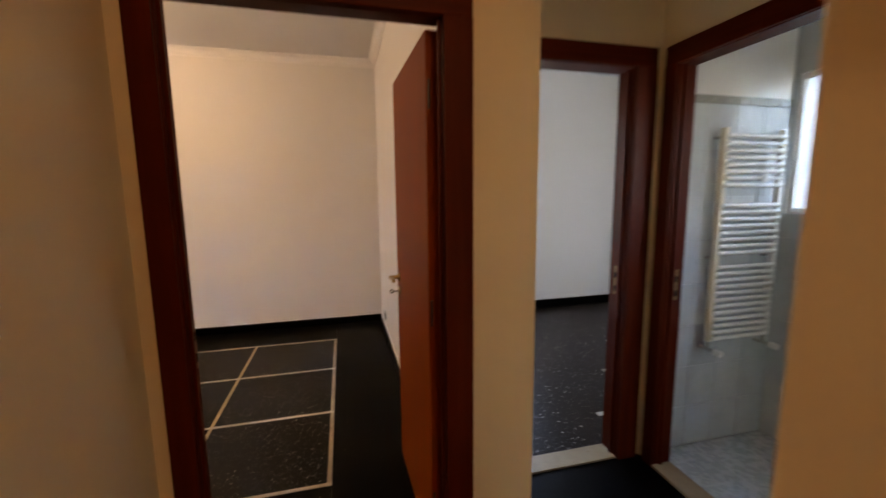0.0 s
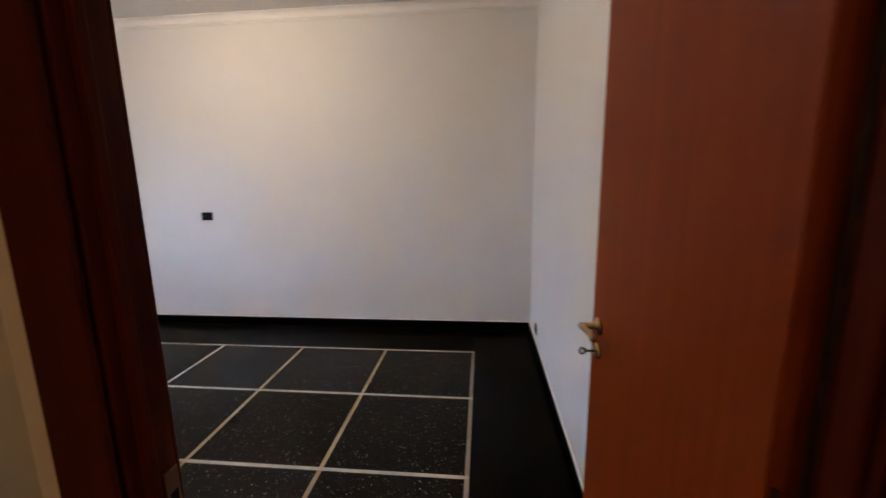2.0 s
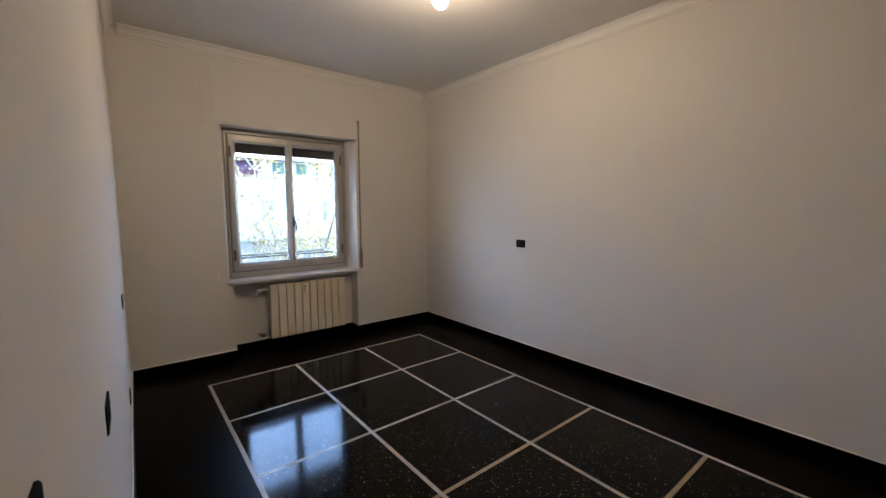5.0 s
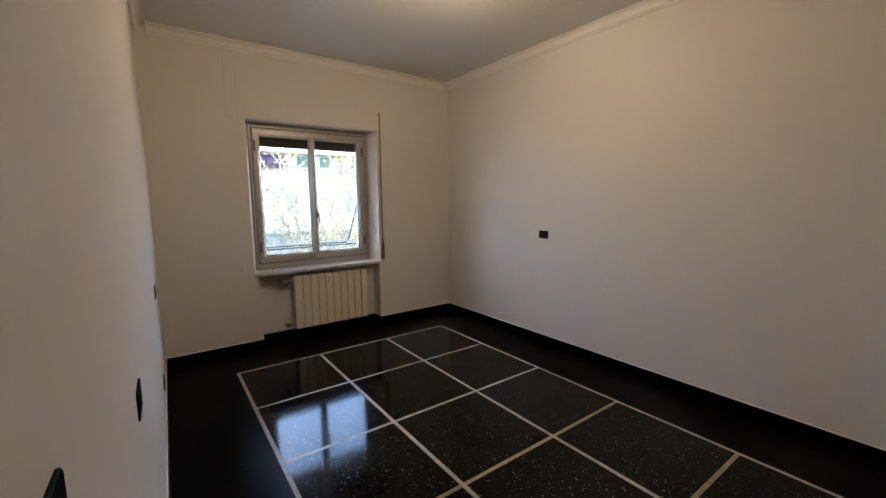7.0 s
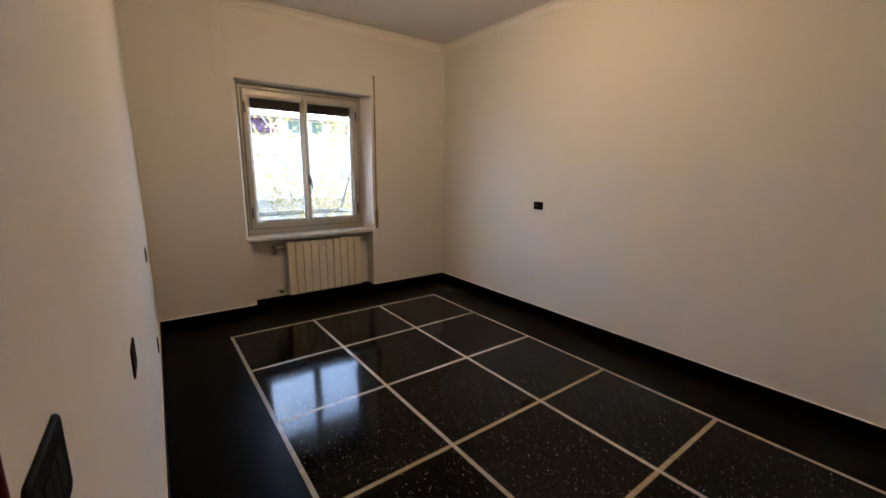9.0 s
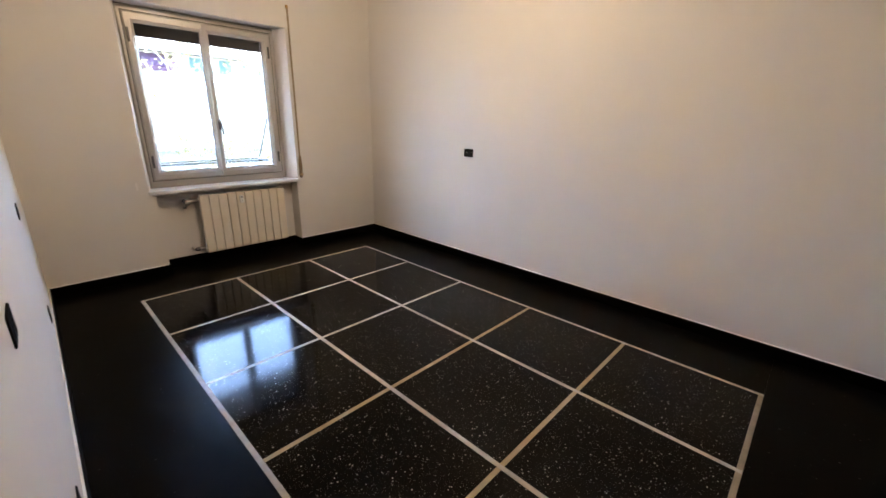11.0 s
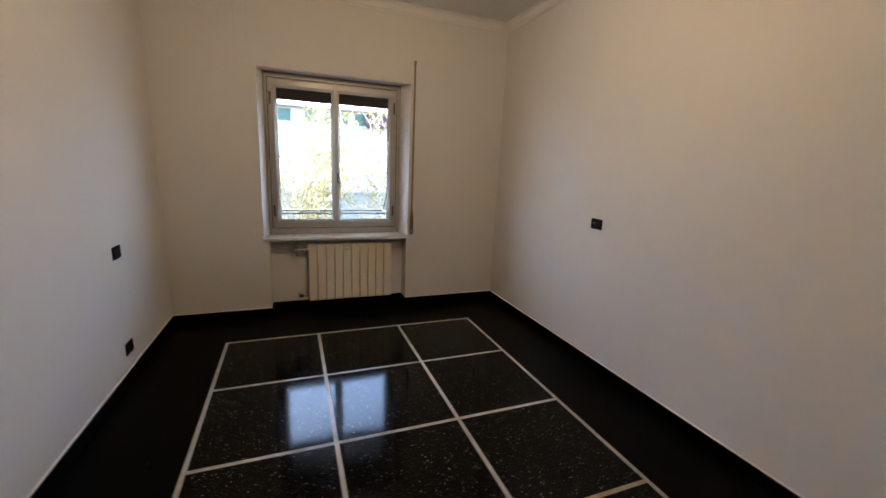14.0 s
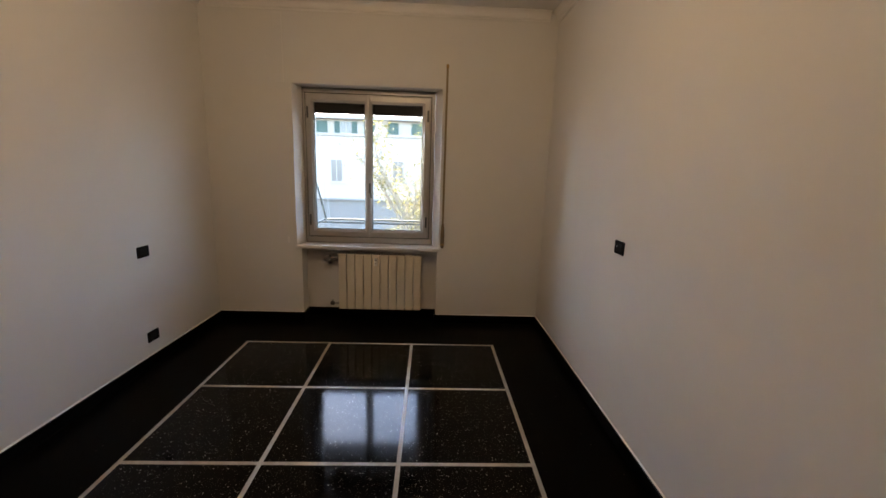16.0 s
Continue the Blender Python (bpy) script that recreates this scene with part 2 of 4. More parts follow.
_n.link(_n.b.outputs[0], _both.inputs[1])
_n.link(_thin.outputs[0], _both.inputs[2])
_n.link(_both.outputs[0], _n.t.nodes["Material Output"].inputs["Surface"])


# ---- building blocks ----
def box(bm, x0, x1, y0, y1, z0, z1):
    vs = [bm.verts.new(p) for p in ((x0, y0, z0), (x1, y0, z0), (x1, y1, z0), (x0, y1, z0), (x0, y0, z1), (x1, y0, z1), (x1, y1, z1), (x0, y1, z1))]
    for f in ((3, 2, 1, 0), (4, 5, 6, 7), (0, 1, 5, 4), (1, 2, 6, 5), (2, 3, 7, 6), (3, 0, 4, 7)):
        bm.faces.new([vs[i] for i in f])
    return bm


def boxes(*dims, bevel=0.0, segments=2):
    bm = bmesh.new()
    for d in dims:
        box(bm, *d)
    if bevel:
        bmesh.ops.bevel(bm, geom=bm.edges[:], offset=bevel, segments=segments, affect="EDGES", profile=0.5)
    return bm


def mesh_object(name, bm, mat, smooth=False):
    me = bpy.data.meshes.new(name)
    bm.normal_update()
    bm.to_mesh(me)
    bm.free()
    me.materials.append(mat)
    if smooth:
        for p in me.polygons:
            p.use_smooth = True
    return new(name, me)


def part(name, bm, mat, parent, label="", smooth=False):
    ob = mesh_object(name, bm, mat, smooth)
    ob.parent = parent
    return tagged(ob, label) if label else ob


def structure(name, bm, mat, label):
    return tagged(mesh_object(name, bm, mat), label, kind="structure")


def thing(name, label, category, place=(0, 0, 0), group="", kind=""):
    ob = new(name)
    ob.location = place
    ob.empty_display_size = 0.1
    return tagged(ob, label, category, group, kind)


def rod(bm, a, b, r, n=12, caps=True):
    a, b = Vector(a), Vector(b)
    d = b - a
    m = Matrix.Translation((a + b) / 2) @ d.to_track_quat("Z", "Y").to_matrix().to_4x4()
    bmesh.ops.create_cone(bm, cap_ends=caps, segments=n, radius1=r, radius2=r, depth=d.length, matrix=m)
    return bm


def lathe(bm, profile, m, n=20):
    """Turn (radius, height) pairs round the z axis of m."""
    rings = []
    for r, h in profile:
        rings.append([bm.verts.new(m @ Vector((r * math.cos(2 * math.pi * k / n), r * math.sin(2 * math.pi * k / n), h))) for k in range(n)])
    for a, b in zip(rings, rings[1:]):
        for k in range(n):
            bm.faces.new((a[k], a[(k + 1) % n], b[(k + 1) % n], b[k]))
    bm.faces.new(list(reversed(rings[0])))
    bm.faces.new(rings[-1])
    return bm


def tube(bm, points, r, n=10):
    """A bent round bar along points."""
    pts = [Vector(p) for p in points]
    rings = []
    for i, p in enumerate(pts):
        d = (pts[min(i + 1, len(pts) - 1)] - pts[max(i - 1, 0)]).normalized()
        q = d.to_track_quat("Z", "Y")
        rings.append([bm.verts.new(p + q @ Vector((r * math.cos(2 * math.pi * k / n), r * math.sin(2 * math.pi * k / n), 0))) for k in range(n)])
    for a, b in zip(rings, rings[1:]):
        for k in range(n):
            bm.faces.new((a[k], a[(k + 1) % n], b[(k + 1) % n], b[k]))
    bm.faces.new(list(reversed(rings[0])))
    bm.faces.new(rings[-1])
    return bm


def profile_bar(bm, profile, a, b, inward, up):
    """A moulding: the profile's (inward, up) pairs swept from a to b."""
    a, b, inward, up = Vector(a), Vector(b), Vector(inward), Vector(up)
    rings = [[bm.verts.new(p + inward * u + up * v) for u, v in profile] for p in (a, b)]
    n = len(profile)
    for k in range(n):
        bm.faces.new((rings[0][k], rings[0][(k + 1) % n], rings[1][(k + 1) % n], rings[1][k]))
    bm.faces.new(list(reversed(rings[0])))
    bm.faces.new(rings[1])
    bmesh.ops.recalc_face_normals(bm, faces=bm.faces[:])
    return bm


def slab(bm, points, z0, z1):
    """An upright prism over a plan given by points, counted anticlockwise."""
    lo = [bm.verts.new((x, y, z0)) for x, y in points]
    hi = [bm.verts.new((x, y, z1)) for x, y in points]
    n = len(points)
    for k in range(n):
        bm.faces.new((lo[k], lo[(k + 1) % n], hi[(k + 1) % n], hi[k]))
    bm.faces.new(list(reversed(lo)))
    bm.faces.new(hi)
    return bm


# ---- bedroom: shell ----
X0, X1, Y0, Y1, H = -0.55, 4.31, -0.58, 2.74, 2.98


def south(x):
    """The room face of the door wall, which runs slightly askew."""
    return -0.500 - 0.0165 * x


YC = -0.63  # the corridor face of the door wall
NICHE0, NICHE1 = 0.303, 1.702
STRIP_X = (0.0, 0.742, 1.494, 2.245, 3.005, 3.770)
STRIP_Y = (0.018, 0.745, 1.474, 2.203)
SW = 0.012  # half a strip

structure("wall_north", boxes((X0 - 0.35, X1 + 0.275, Y1, Y1 + 0.12, -0.1, H + 0.1)), WALL, "plain white painted plaster wall")
_south = bmesh.new()
for xa, xb, za in ((X0 - 0.35, 3.395, -0.1), (4.275, X1, -0.1), (3.395, 4.275, 2.105)):
    slab(_south, ((xa, YC), (xb, YC), (xb, south(xb)), (xa, south(xa))), za, H + 0.1)
structure("wall_south", _south, WALL, "white painted wall with a doorway near its end")
structure("wall_east", boxes((X1, X1 + 0.275, YC, Y1, -0.1, H + 0.1)), WALL, "white painted wall behind the open door")
FRAME0, FRAME1, FX = 0.346, 1.640, -0.700  # the window frame's sides and its room face; the reveals splay out from it
_west = boxes((-0.90, X0, NICHE0, NICHE1, 2.292, H + 0.1), (-0.90, -0.715, NICHE0, NICHE1, -0.1, 0.745),
              (-0.715, X0, NICHE0, 0.347, -0.1, 0.745), (-0.715, X0, 1.690, NICHE1, -0.1, 0.745),
              (-0.90, X0, south(X0), NICHE0, -0.1, 0.745), (-0.90, X0, NICHE1, Y1, -0.1, 0.745),
              (-0.90, X0, south(X0), NICHE0, 2.292, H + 0.1), (-0.90, X0, NICHE1, Y1, 2.292, H + 0.1))
slab(_west, ((-0.90, south(X0)), (X0, south(X0)), (X0, NICHE0), (FX - 0.004, FRAME0), (-0.90, FRAME0)), 0.745, 2.292)
slab(_west, ((-0.90, FRAME1), (FX - 0.004, FRAME1), (X0, NICHE1), (X0, Y1), (-0.90, Y1)), 0.745, 2.292)
structure("wall_west", _west, WALL, "white painted outer wall with a window niche")
structure("ceiling", boxes((X0 - 0.35, X1 + 0.275, YC, Y1 + 0.12, H, H + 0.1)), CEILING, "plain white bedroom ceiling")

_cornice = [(0.8 * u, 0.8 * v) for u, v in ((0, 0), (0.085, 0), (0.085, -0.010), (0.066, -0.016), (0.046, -0.030), (0.032, -0.050), (0.024, -0.074), (0.010, -0.082), (0.010, -0.098), (0, -0.098))]
for a, b, inward, label in (
        ((X0, Y1, H), (X1, Y1, H), (0, -1, 0), "north"), ((X0, south(X0), H), (X1, south(X1), H), (0, 1, 0), "south"),
        ((X0, south(X0) + 0.086, H), (X0, Y1 - 0.086, H), (1, 0, 0), "west"), ((X1, south(X1) + 0.086, H), (X1, Y1 - 0.086, H), (-1, 0, 0), "east")):
    structure("trim_cornice_" + label, profile_bar(bmesh.new(), _cornice, a, b, inward, (0, 0, 1)), TRIM, "white moulded plaster cornice under the ceiling")

BH, BT = 0.082, 0.014
_base = [(0, 0), (BT, 0), (BT, BH - 0.004), (BT - 0.004, BH), (0, BH)]
for name, a, b, inward in (
        ("north", (X0, Y1), (X1, Y1), (0, -1, 0)), ("south", (X0, south(X0)), (3.385, south(3.385)), (0, 1, 0)), ("east", (X1, south(X1)), (X1, Y1 - BT), (-1, 0, 0)),
        ("west_near", (X0, south(X0) + BT), (X0, 0.347), (1, 0, 0)), ("west_far", (X0, 1.690), (X0, Y1 - BT), (1, 0, 0)),
        ("niche", (-0.715, 0.347), (-0.715, 1.690), (1, 0, 0)), ("niche_side", (-0.715 + BT, 0.347), (X0 + BT, 0.347), (0, 1, 0)),
        ("niche_far_side", (-0.715 + BT, 1.690), (X0 + BT, 1.690), (0, -1, 0))):
    structure("baseboard_" + name, profile_bar(bmesh.new(), _base, (*a, 0.0), (*b, 0.0), inward, (0, 0, 1)), BASE_STONE, "low polished black stone baseboard")

# a thin white strip along the baseboard's top edge
for name, a, b, inward in (
        ("north", (X0, Y1), (X1, Y1), (0, -1, 0)), ("south", (X0, south(X0)), (3.383, south(3.383)), (0, 1, 0)), ("east", (X1, south(X1)), (X1, Y1 - BT), (-1, 0, 0)),
        ("west_near", (X0, south(X0) + BT), (X0, 0.347), (1, 0, 0)), ("west_far", (X0, 1.690), (X0, Y1 - BT), (1, 0, 0))):
    structure("trim_base_line_" + name, profile_bar(bmesh.new(), [(0, 0), (BT - 0.005, 0), (BT - 0.007, 0.003), (0, 0.005)], (*a, BH + 0.0005), (*b, BH + 0.0005), inward, (0, 0, 1)), TRIM, "thin white line along the baseboard")

# ---- corridor, small hall ----
structure("wall_corridor_west", boxes((3.17, 3.293, -4.2, YC, -0.1, H + 0.1)), CORRIDOR_WALL, "cream painted corridor wall")
structure("wall_corridor_north", boxes((3.293, 3.395, YC - 0.003, YC, -0.1, H), (4.275, 4.592, YC - 0.003, YC, -0.1, H), (3.395, 4.275, YC - 0.003, YC, 2.105, H)), CORRIDOR_WALL, "cream painted corridor face round the bedroom door")
structure("wall_hall_west", boxes((4.585, 4.592, YC, -0.19, -0.1, H)), CORRIDOR_WALL, "narrow cream painted return of the hall")
structure("wall_corridor_east", boxes((4.60, 4.72, -4.2, -1.50, -0.1, H + 0.1), (4.72, 5.50, -1.62, -1.50, -0.1, H + 0.1)), CORRIDOR_WALL, "cream painted corridor wall ending at the hall")
structure("wall_corridor_south", boxes((3.17, 4.72, -4.32, -4.2, -0.1, H + 0.1)), CORRIDOR_WALL, "cream painted wall at the corridor's end")
structure("wall_hall_north", boxes((4.592, 4.615, -0.19, -0.07, -0.1, H + 0.1), (5.380, 5.50, -0.19, -0.07, -0.1, H + 0.1), (4.615, 5.380, -0.19, -0.07, 2.150, H + 0.1)), CORRIDOR_WALL, "cream painted hall wall with a doorway")
structure("wall_hall_east", boxes((5.50, 5.60, -0.270, -0.07, -0.1, H + 0.1), (5.50, 5.60, -2.5, -1.110, -0.1, H + 0.1), (5.50, 5.60, -1.110, -0.270, 2.145, H + 0.1)), CORRIDOR_WALL, "cream painted hall wall with the bathroom doorway")
structure("ceiling_corridor", boxes((3.17, 5.60, -4.32, YC, H, H + 0.1), (4.588, 5.60, YC, -0.07, H, H + 0.1)), CEILING, "plain white corridor ceiling")
structure("floor_corridor", boxes((3.17, 5.50, -4.32, YC, -0.1, 0.0), (4.588, 5.50, YC, -0.19, -0.1, 0.0)), TERRAZZO_PLAIN, "polished black corridor floor")

# ---- second room ----
structure("wall_room_north", boxes((4.585, 4.9, 2.68, 2.80, -0.1, H + 0.1), (6.1, 7.70, 2.68, 2.80, -0.1, H + 0.1), (4.9, 6.1, 2.68, 2.80, -0.1, 0.85), (4.9, 6.1, 2.68, 2.80, 2.25, H + 0.1)), WALL, "white painted wall with an unseen window opening")
structure("wall_room_east", boxes((7.58, 7.70, -0.07, 2.68, -0.1, H + 0.1)), WALL, "plain white painted wall of the second room")
structure("wall_room_south", boxes((5.60, 7.70, -0.19, -0.07, -0.1, H + 0.1)), WALL, "white painted wall between room and bathroom")
structure("ceiling_room", boxes((4.585, 7.70, -0.07, 2.98, H, H + 0.1)), CEILING, "plain white ceiling of the second room")
room_floor = structure("floor_room", boxes((4.585, 7.70, -0.07, 2.98, -0.1, 0.0)), TERRAZZO_BROWN, "dull dark brown terrazzo floor with pale inlays")
structure("baseboard_room_north", profile_bar(bmesh.new(), [(0, 0), (BT, 0), (BT, 0.11), (0, 0.11)], (4.585, 2.68, 0), (7.58, 2.68, 0), (0, -1, 0), (0, 0, 1)), BASE_STONE, "black stone baseboard of the second room")
structure("baseboard_room_east", profile_bar(bmesh.new(), [(0, 0), (BT, 0), (BT, 0.11), (0, 0.11)], (7.58, -0.07, 0), (7.58, 2.666, 0), (-1, 0, 0), (0, 0, 1)), BASE_STONE, "black stone baseboard of the second room")
_inlay = None
for k in range(5):
    x, y = 5.555 + 0.463 * k, 0.23 + 0.582 * k
    if _inlay is None:
        _inlay = boxes((-0.030, 0.030, -0.020, 0.020, 0.0005, 0.003), bevel=0.001, segments=1)
        _first = part("inlay", _inlay, STRIP_WHITE, room_floor)
        _first.location = (x, y, 0)
    else:
        ob = new("inlay", _first.data)
        ob.parent = room_floor
        ob.location = (x, y, 0)
        ob.rotation_euler = (0, 0, 0.1 * k)

# ---- bathroom ----
structure("wall_bathroom_north", boxes((5.60, 6.50, -0.196, -0.19, -0.1, H + 0.1)), GROUT, "bathroom wall, tiled to two metres and painted above")
# the opening at y -2.2 to -1.5 is added, unseen, for the fill lamp
structure("wall_bathroom_east", boxes((6.38, 6.50, -2.5, -2.2, -0.1, H + 0.1), (6.38, 6.50, -2.2, -1.5, -0.1, 1.4), (6.38, 6.50, -2.2, -1.5, 2.1, H + 0.1), (6.38, 6.50, -1.5, -0.62, -0.1, H + 0.1), (6.38, 6.50, -0.62, -0.212, -0.1, 1.37), (6.38, 6.50, -0.62, -0.212, 2.14, H + 0.1), (6.38, 6.50, -0.212, -0.196, -0.1, H + 0.1)), GROUT, "bathroom outer wall with a small high window and an added unseen lamp opening")
structure("wall_bathroom_south", boxes((5.60, 6.50, -2.62, -2.5, -0.1, H + 0.1)), GROUT, "bathroom end wall")
structure("ceiling_bathroom", boxes((5.60, 6.50, -2.62, -0.19, H, H + 0.1)), CEILING, "white bathroom ceiling")
bath_floor = structure("floor_bathroom", boxes((5.60, 6.50, -2.62, -0.19, -0.1, 0.004)), GROUT, "pale grey tiled bathroom floor")


# ---- doors ----
def casing(u0, u1, v0, v1, height):
    """An upright moulding: flat at the wall, its free face rounded towards both edges."""
    face, wall = (v0, v1) if abs(v0) < abs(v1) and v0 < 0 else (v1, v0)
    mid, half = (u0 + u1) / 2, (u1 - u0) / 2
    arc = [(mid + half * math.cos(math.pi * k / 10), wall + (face - wall) * (0.35 + 0.65 * math.sin(math.pi * k / 10) ** 0.6)) for k in range(11)]
    return profile_bar(bmesh.new(), [(u1, wall)] + arc + [(u0, wall)], (0, 0, 0), (0, 0, height), (1, 0, 0), (0, 1, 0))


def door_frame(name, m, width, height, depth, lintel, label, strike=None, front=(0.115, 0.115), back=(0.115, 0.115)):
    """Jambs, head and the two sets of moulded casings round an opening; u runs along the wall, v through it."""
    root = tagged(new(name), label, kind="structure")
    root.matrix_world = m
    j, p = 0.035, 0.016
    part("jamb", boxes((-j, 0, 0.0, depth, 0, height), bevel=0.002), CASING_WOOD, root)
    part("jamb", boxes((width, width + j, 0.0, depth, 0, height), bevel=0.002), CASING_WOOD, root)
    part("head", boxes((-j, width + j, 0.0, depth, height, height + j), bevel=0.002), lintel, root)
    part("stop", boxes((0, 0.012, depth * 0.25, depth * 0.45, 0, height), bevel=0.002), CASING_WOOD, root)
    part("stop", boxes((width - 0.012, width, depth * 0.25, depth * 0.45, 0, height), bevel=0.002), CASING_WOOD, root)
    for v0, v1, (cl, cr) in ((-p - 0.003, -0.003, front), (depth, depth + 0.007, back)):
        for u0, u1 in ((-cl, 0.0), (width, width + cr)):
            part("casing", casing(u0, u1, v0, v1, height), CASING_WOOD, root)
        part("casing", boxes((-cl, width + cr, v0, v1, height + 0.001, height + 0.095), bevel=0.005, segments=3), lintel, root)
    if strike:
        u, v, s = strike
        plate = part("strike_plate", boxes((u, u + 0.003 * s, v, v + 0.024, 0.94, 1.10), bevel=0.0008, segments=1), DULL_BRASS, root, "worn brass strike plate")
        for z in (0.975, 1.05):
            part("keep_hole", boxes((u + 0.0025 * s, u + 0.0036 * s, v + 0.005, v + 0.019, z - 0.016, z + 0.016)), BLACK_PLASTIC, plate)
    return root


door_frame("door_1", pose(3.412, YC, 0), 0.828, 2.070, 0.073, LINTEL_WOOD, "dark red mahogany door frame of the bedroom", (0.0, 0.047, 1), (0.072, 0.100), (0.010, 0.042))
door_frame("door_2", pose(4.650, -0.19, 0), 0.695, 2.115, 0.12, LINTEL_WOOD, "dark red mahogany door frame of the second room", (0.695, 0.06, -1), (0.050, 0.118), (0.05, 0.07))
door_frame("door_3", pose(5.50, -0.305, 0, 0, 0, -90), 0.770, 2.110, 0.10, LINTEL_WOOD_Y, "dark red mahogany door frame of the bathroom", (0.0, 0.05, 1), (0.072, 0.072), (0.05, 0.07))
structure("threshold_room", boxes((4.65, 5.345, -0.192, -0.068, 0.0, 0.012), bevel=0.002), THRESHOLD, "yellowed marble threshold of the second room")
structure("threshold_bathroom", boxes((5.485, 5.602, -1.075, -0.305, 0.0, 0.014), bevel=0.002), THRESHOLD, "pale marble threshold of the bathroom")
structure("threshold_bedroom", boxes((3.43, 4.24, YC, Y0, -0.1, 0.0)), TERRAZZO_PLAIN, "black stone threshold of the bedroom")

door = thing("door", "flush cherry veneer bedroom door standing wide open", "door", (4.222, -0.538, 0))
door.rotation_euler = (0, 0, radians(2.0))
_leaf = part("leaf", boxes((-0.022, 0.022, 0.0, 0.702, 0.008, 2.065), bevel=0.003), LEAF_WOOD, door)
_hy = 0.640


def lever(side):
    s = -1 if side < 0 else 1
    x = s * 0.022
    h = part("handle", lathe(bmesh.new(), [(0.0245, 0), (0.0245, 0.006), (0.020, 0.009), (0.011, 0.010), (0.0095, 0.045), (0.0105, 0.052), (0.006, 0.058)], pose(x, _hy, 1.066, 0, 90 * s, 0)), BRASS, door, "brass lever handle", True)
    bm = tube(bmesh.new(), [(x + s * 0.048, _hy + 0.008, 1.066), (x + s * 0.050, _hy - 0.02, 1.067), (x + s * 0.047, _hy - 0.06, 1.069), (x + s * 0.046, _hy - 0.085, 1.067), (x + s * 0.047, _hy - 0.100, 1.065)], 0.0085, 12)
    part("lever", bm, BRASS, h, smooth=True)
    part("keyhole_rosette", lathe(bmesh.new(), [(0.0235, 0), (0.0235, 0.005), (0.019, 0.008), (0.006, 0.008)], pose(x, _hy, 0.990, 0, 90 * s, 0)), BRASS, door, "", True)


lever(-1)
lever(1)
_key = tube(bmesh.new(), [(-0.030, _hy, 0.990), (-0.058, _hy, 0.990)], 0.0032, 8)
key = part("key", _key, DARK_BRONZE, door, "small steel key in the lock")
_ring = [(-0.066 + 0.008 * math.cos(a), _hy, 0.990 + 0.009 * math.sin(a)) for a in [2 * math.pi * k / 16 for k in range(17)]]
part("bow", tube(bmesh.new(), _ring, 0.003, 8), DARK_BRONZE, key)
part("lock_plate", boxes((-0.011, 0.011, 0.7015, 0.7035, 0.90, 1.13), bevel=0.0006, segments=1), BRASS, door, "brass lock face plate")
for z in (0.25, 1.05, 1.85):
    part("hinge", rod(bmesh.new(), (-0.012, -0.004, z - 0.05), (-0.012, -0.004, z + 0.05), 0.005), DARK_BRONZE, door, smooth=False)


# ---- switches and sockets ----
def wall_plate(name, label, category, m, modules, width=0.118, height=0.080):
    """Black cover plate with rounded corners; u along the wall, v out of it."""
    root = thing(name, label, category, group="black wall plates of the bedroom")
    root.matrix_world = m
    bm = bmesh.new()
    r, pts = 0.008, []
    for cx, cz, a0 in ((1, 1, 0), (-1, 1, 90), (-1, -1, 180), (1, -1, 270)):
        for k in range(5):
            a = radians(a0 + 22.5 * k)
            pts.append((cx * (width / 2 - r) + r * math.cos(a), cz * (height / 2 - r) + r * math.sin(a)))
    rings = []
    for inset, v in ((0.0, 0.0), (0.0, 0.003), (0.002, 0.005)):
        rings.append([bm.verts.new((x * (1 - 2 * inset / width), v, z * (1 - 2 * inset / height))) for x, z in pts])
    for a, b in zip(rings, rings[1:]):
        for k in range(len(pts)):
            bm.faces.new((a[k], a[(k + 1) % len(pts)], b[(k + 1) % len(pts)], b[k]))
    bm.faces.new(rings[0])
    bm.faces.new(rings[-1])
    bmesh.ops.recalc_face_normals(bm, faces=bm.faces[:])
    part("plate", bm, BLACK_PLASTIC, root)
    for k in range(3):
        u = (k - 1) * 0.0235
        kind = modules[k]
        if kind == "s":
            part("rocker", boxes((u - 0.0108, u + 0.0108, 0.005, 0.0066, -0.0225, 0.0225), bevel=0.001), DARK_PLASTIC, root)
        elif kind == "p":
            face = part("socket_face", boxes((u - 0.0108, u + 0.0108, 0.005, 0.0058, -0.0225, 0.0225), bevel=0.0006, segments=1), DARK_PLASTIC, root)
            for z in (-0.013, 0.0, 0.013):
                part("pin_hole", rod(bmesh.new(), (u, 0.0055, z), (u, 0.0062, z), 0.0024, 10), BLACK_PLASTIC, face)
        else:
            part("blank", boxes((u - 0.0108, u + 0.0108, 0.005, 0.0056, -0.0225, 0.0225), bevel=0.0006, segments=1), DARK_PLASTIC, root)
    return root


_lone = wall_plate("light_switch", "black switch plate alone on the white wall", "light switch", pose(1.076, Y1, 1.132, 0, 0, 180), "sbp")
part("pilot_mark", boxes((0.019, 0.028, 0.0066, 0.0072, 0.002, 0.009), bevel=0.0002, segments=1), GREY_PLASTIC, _lone, "small pale mark")
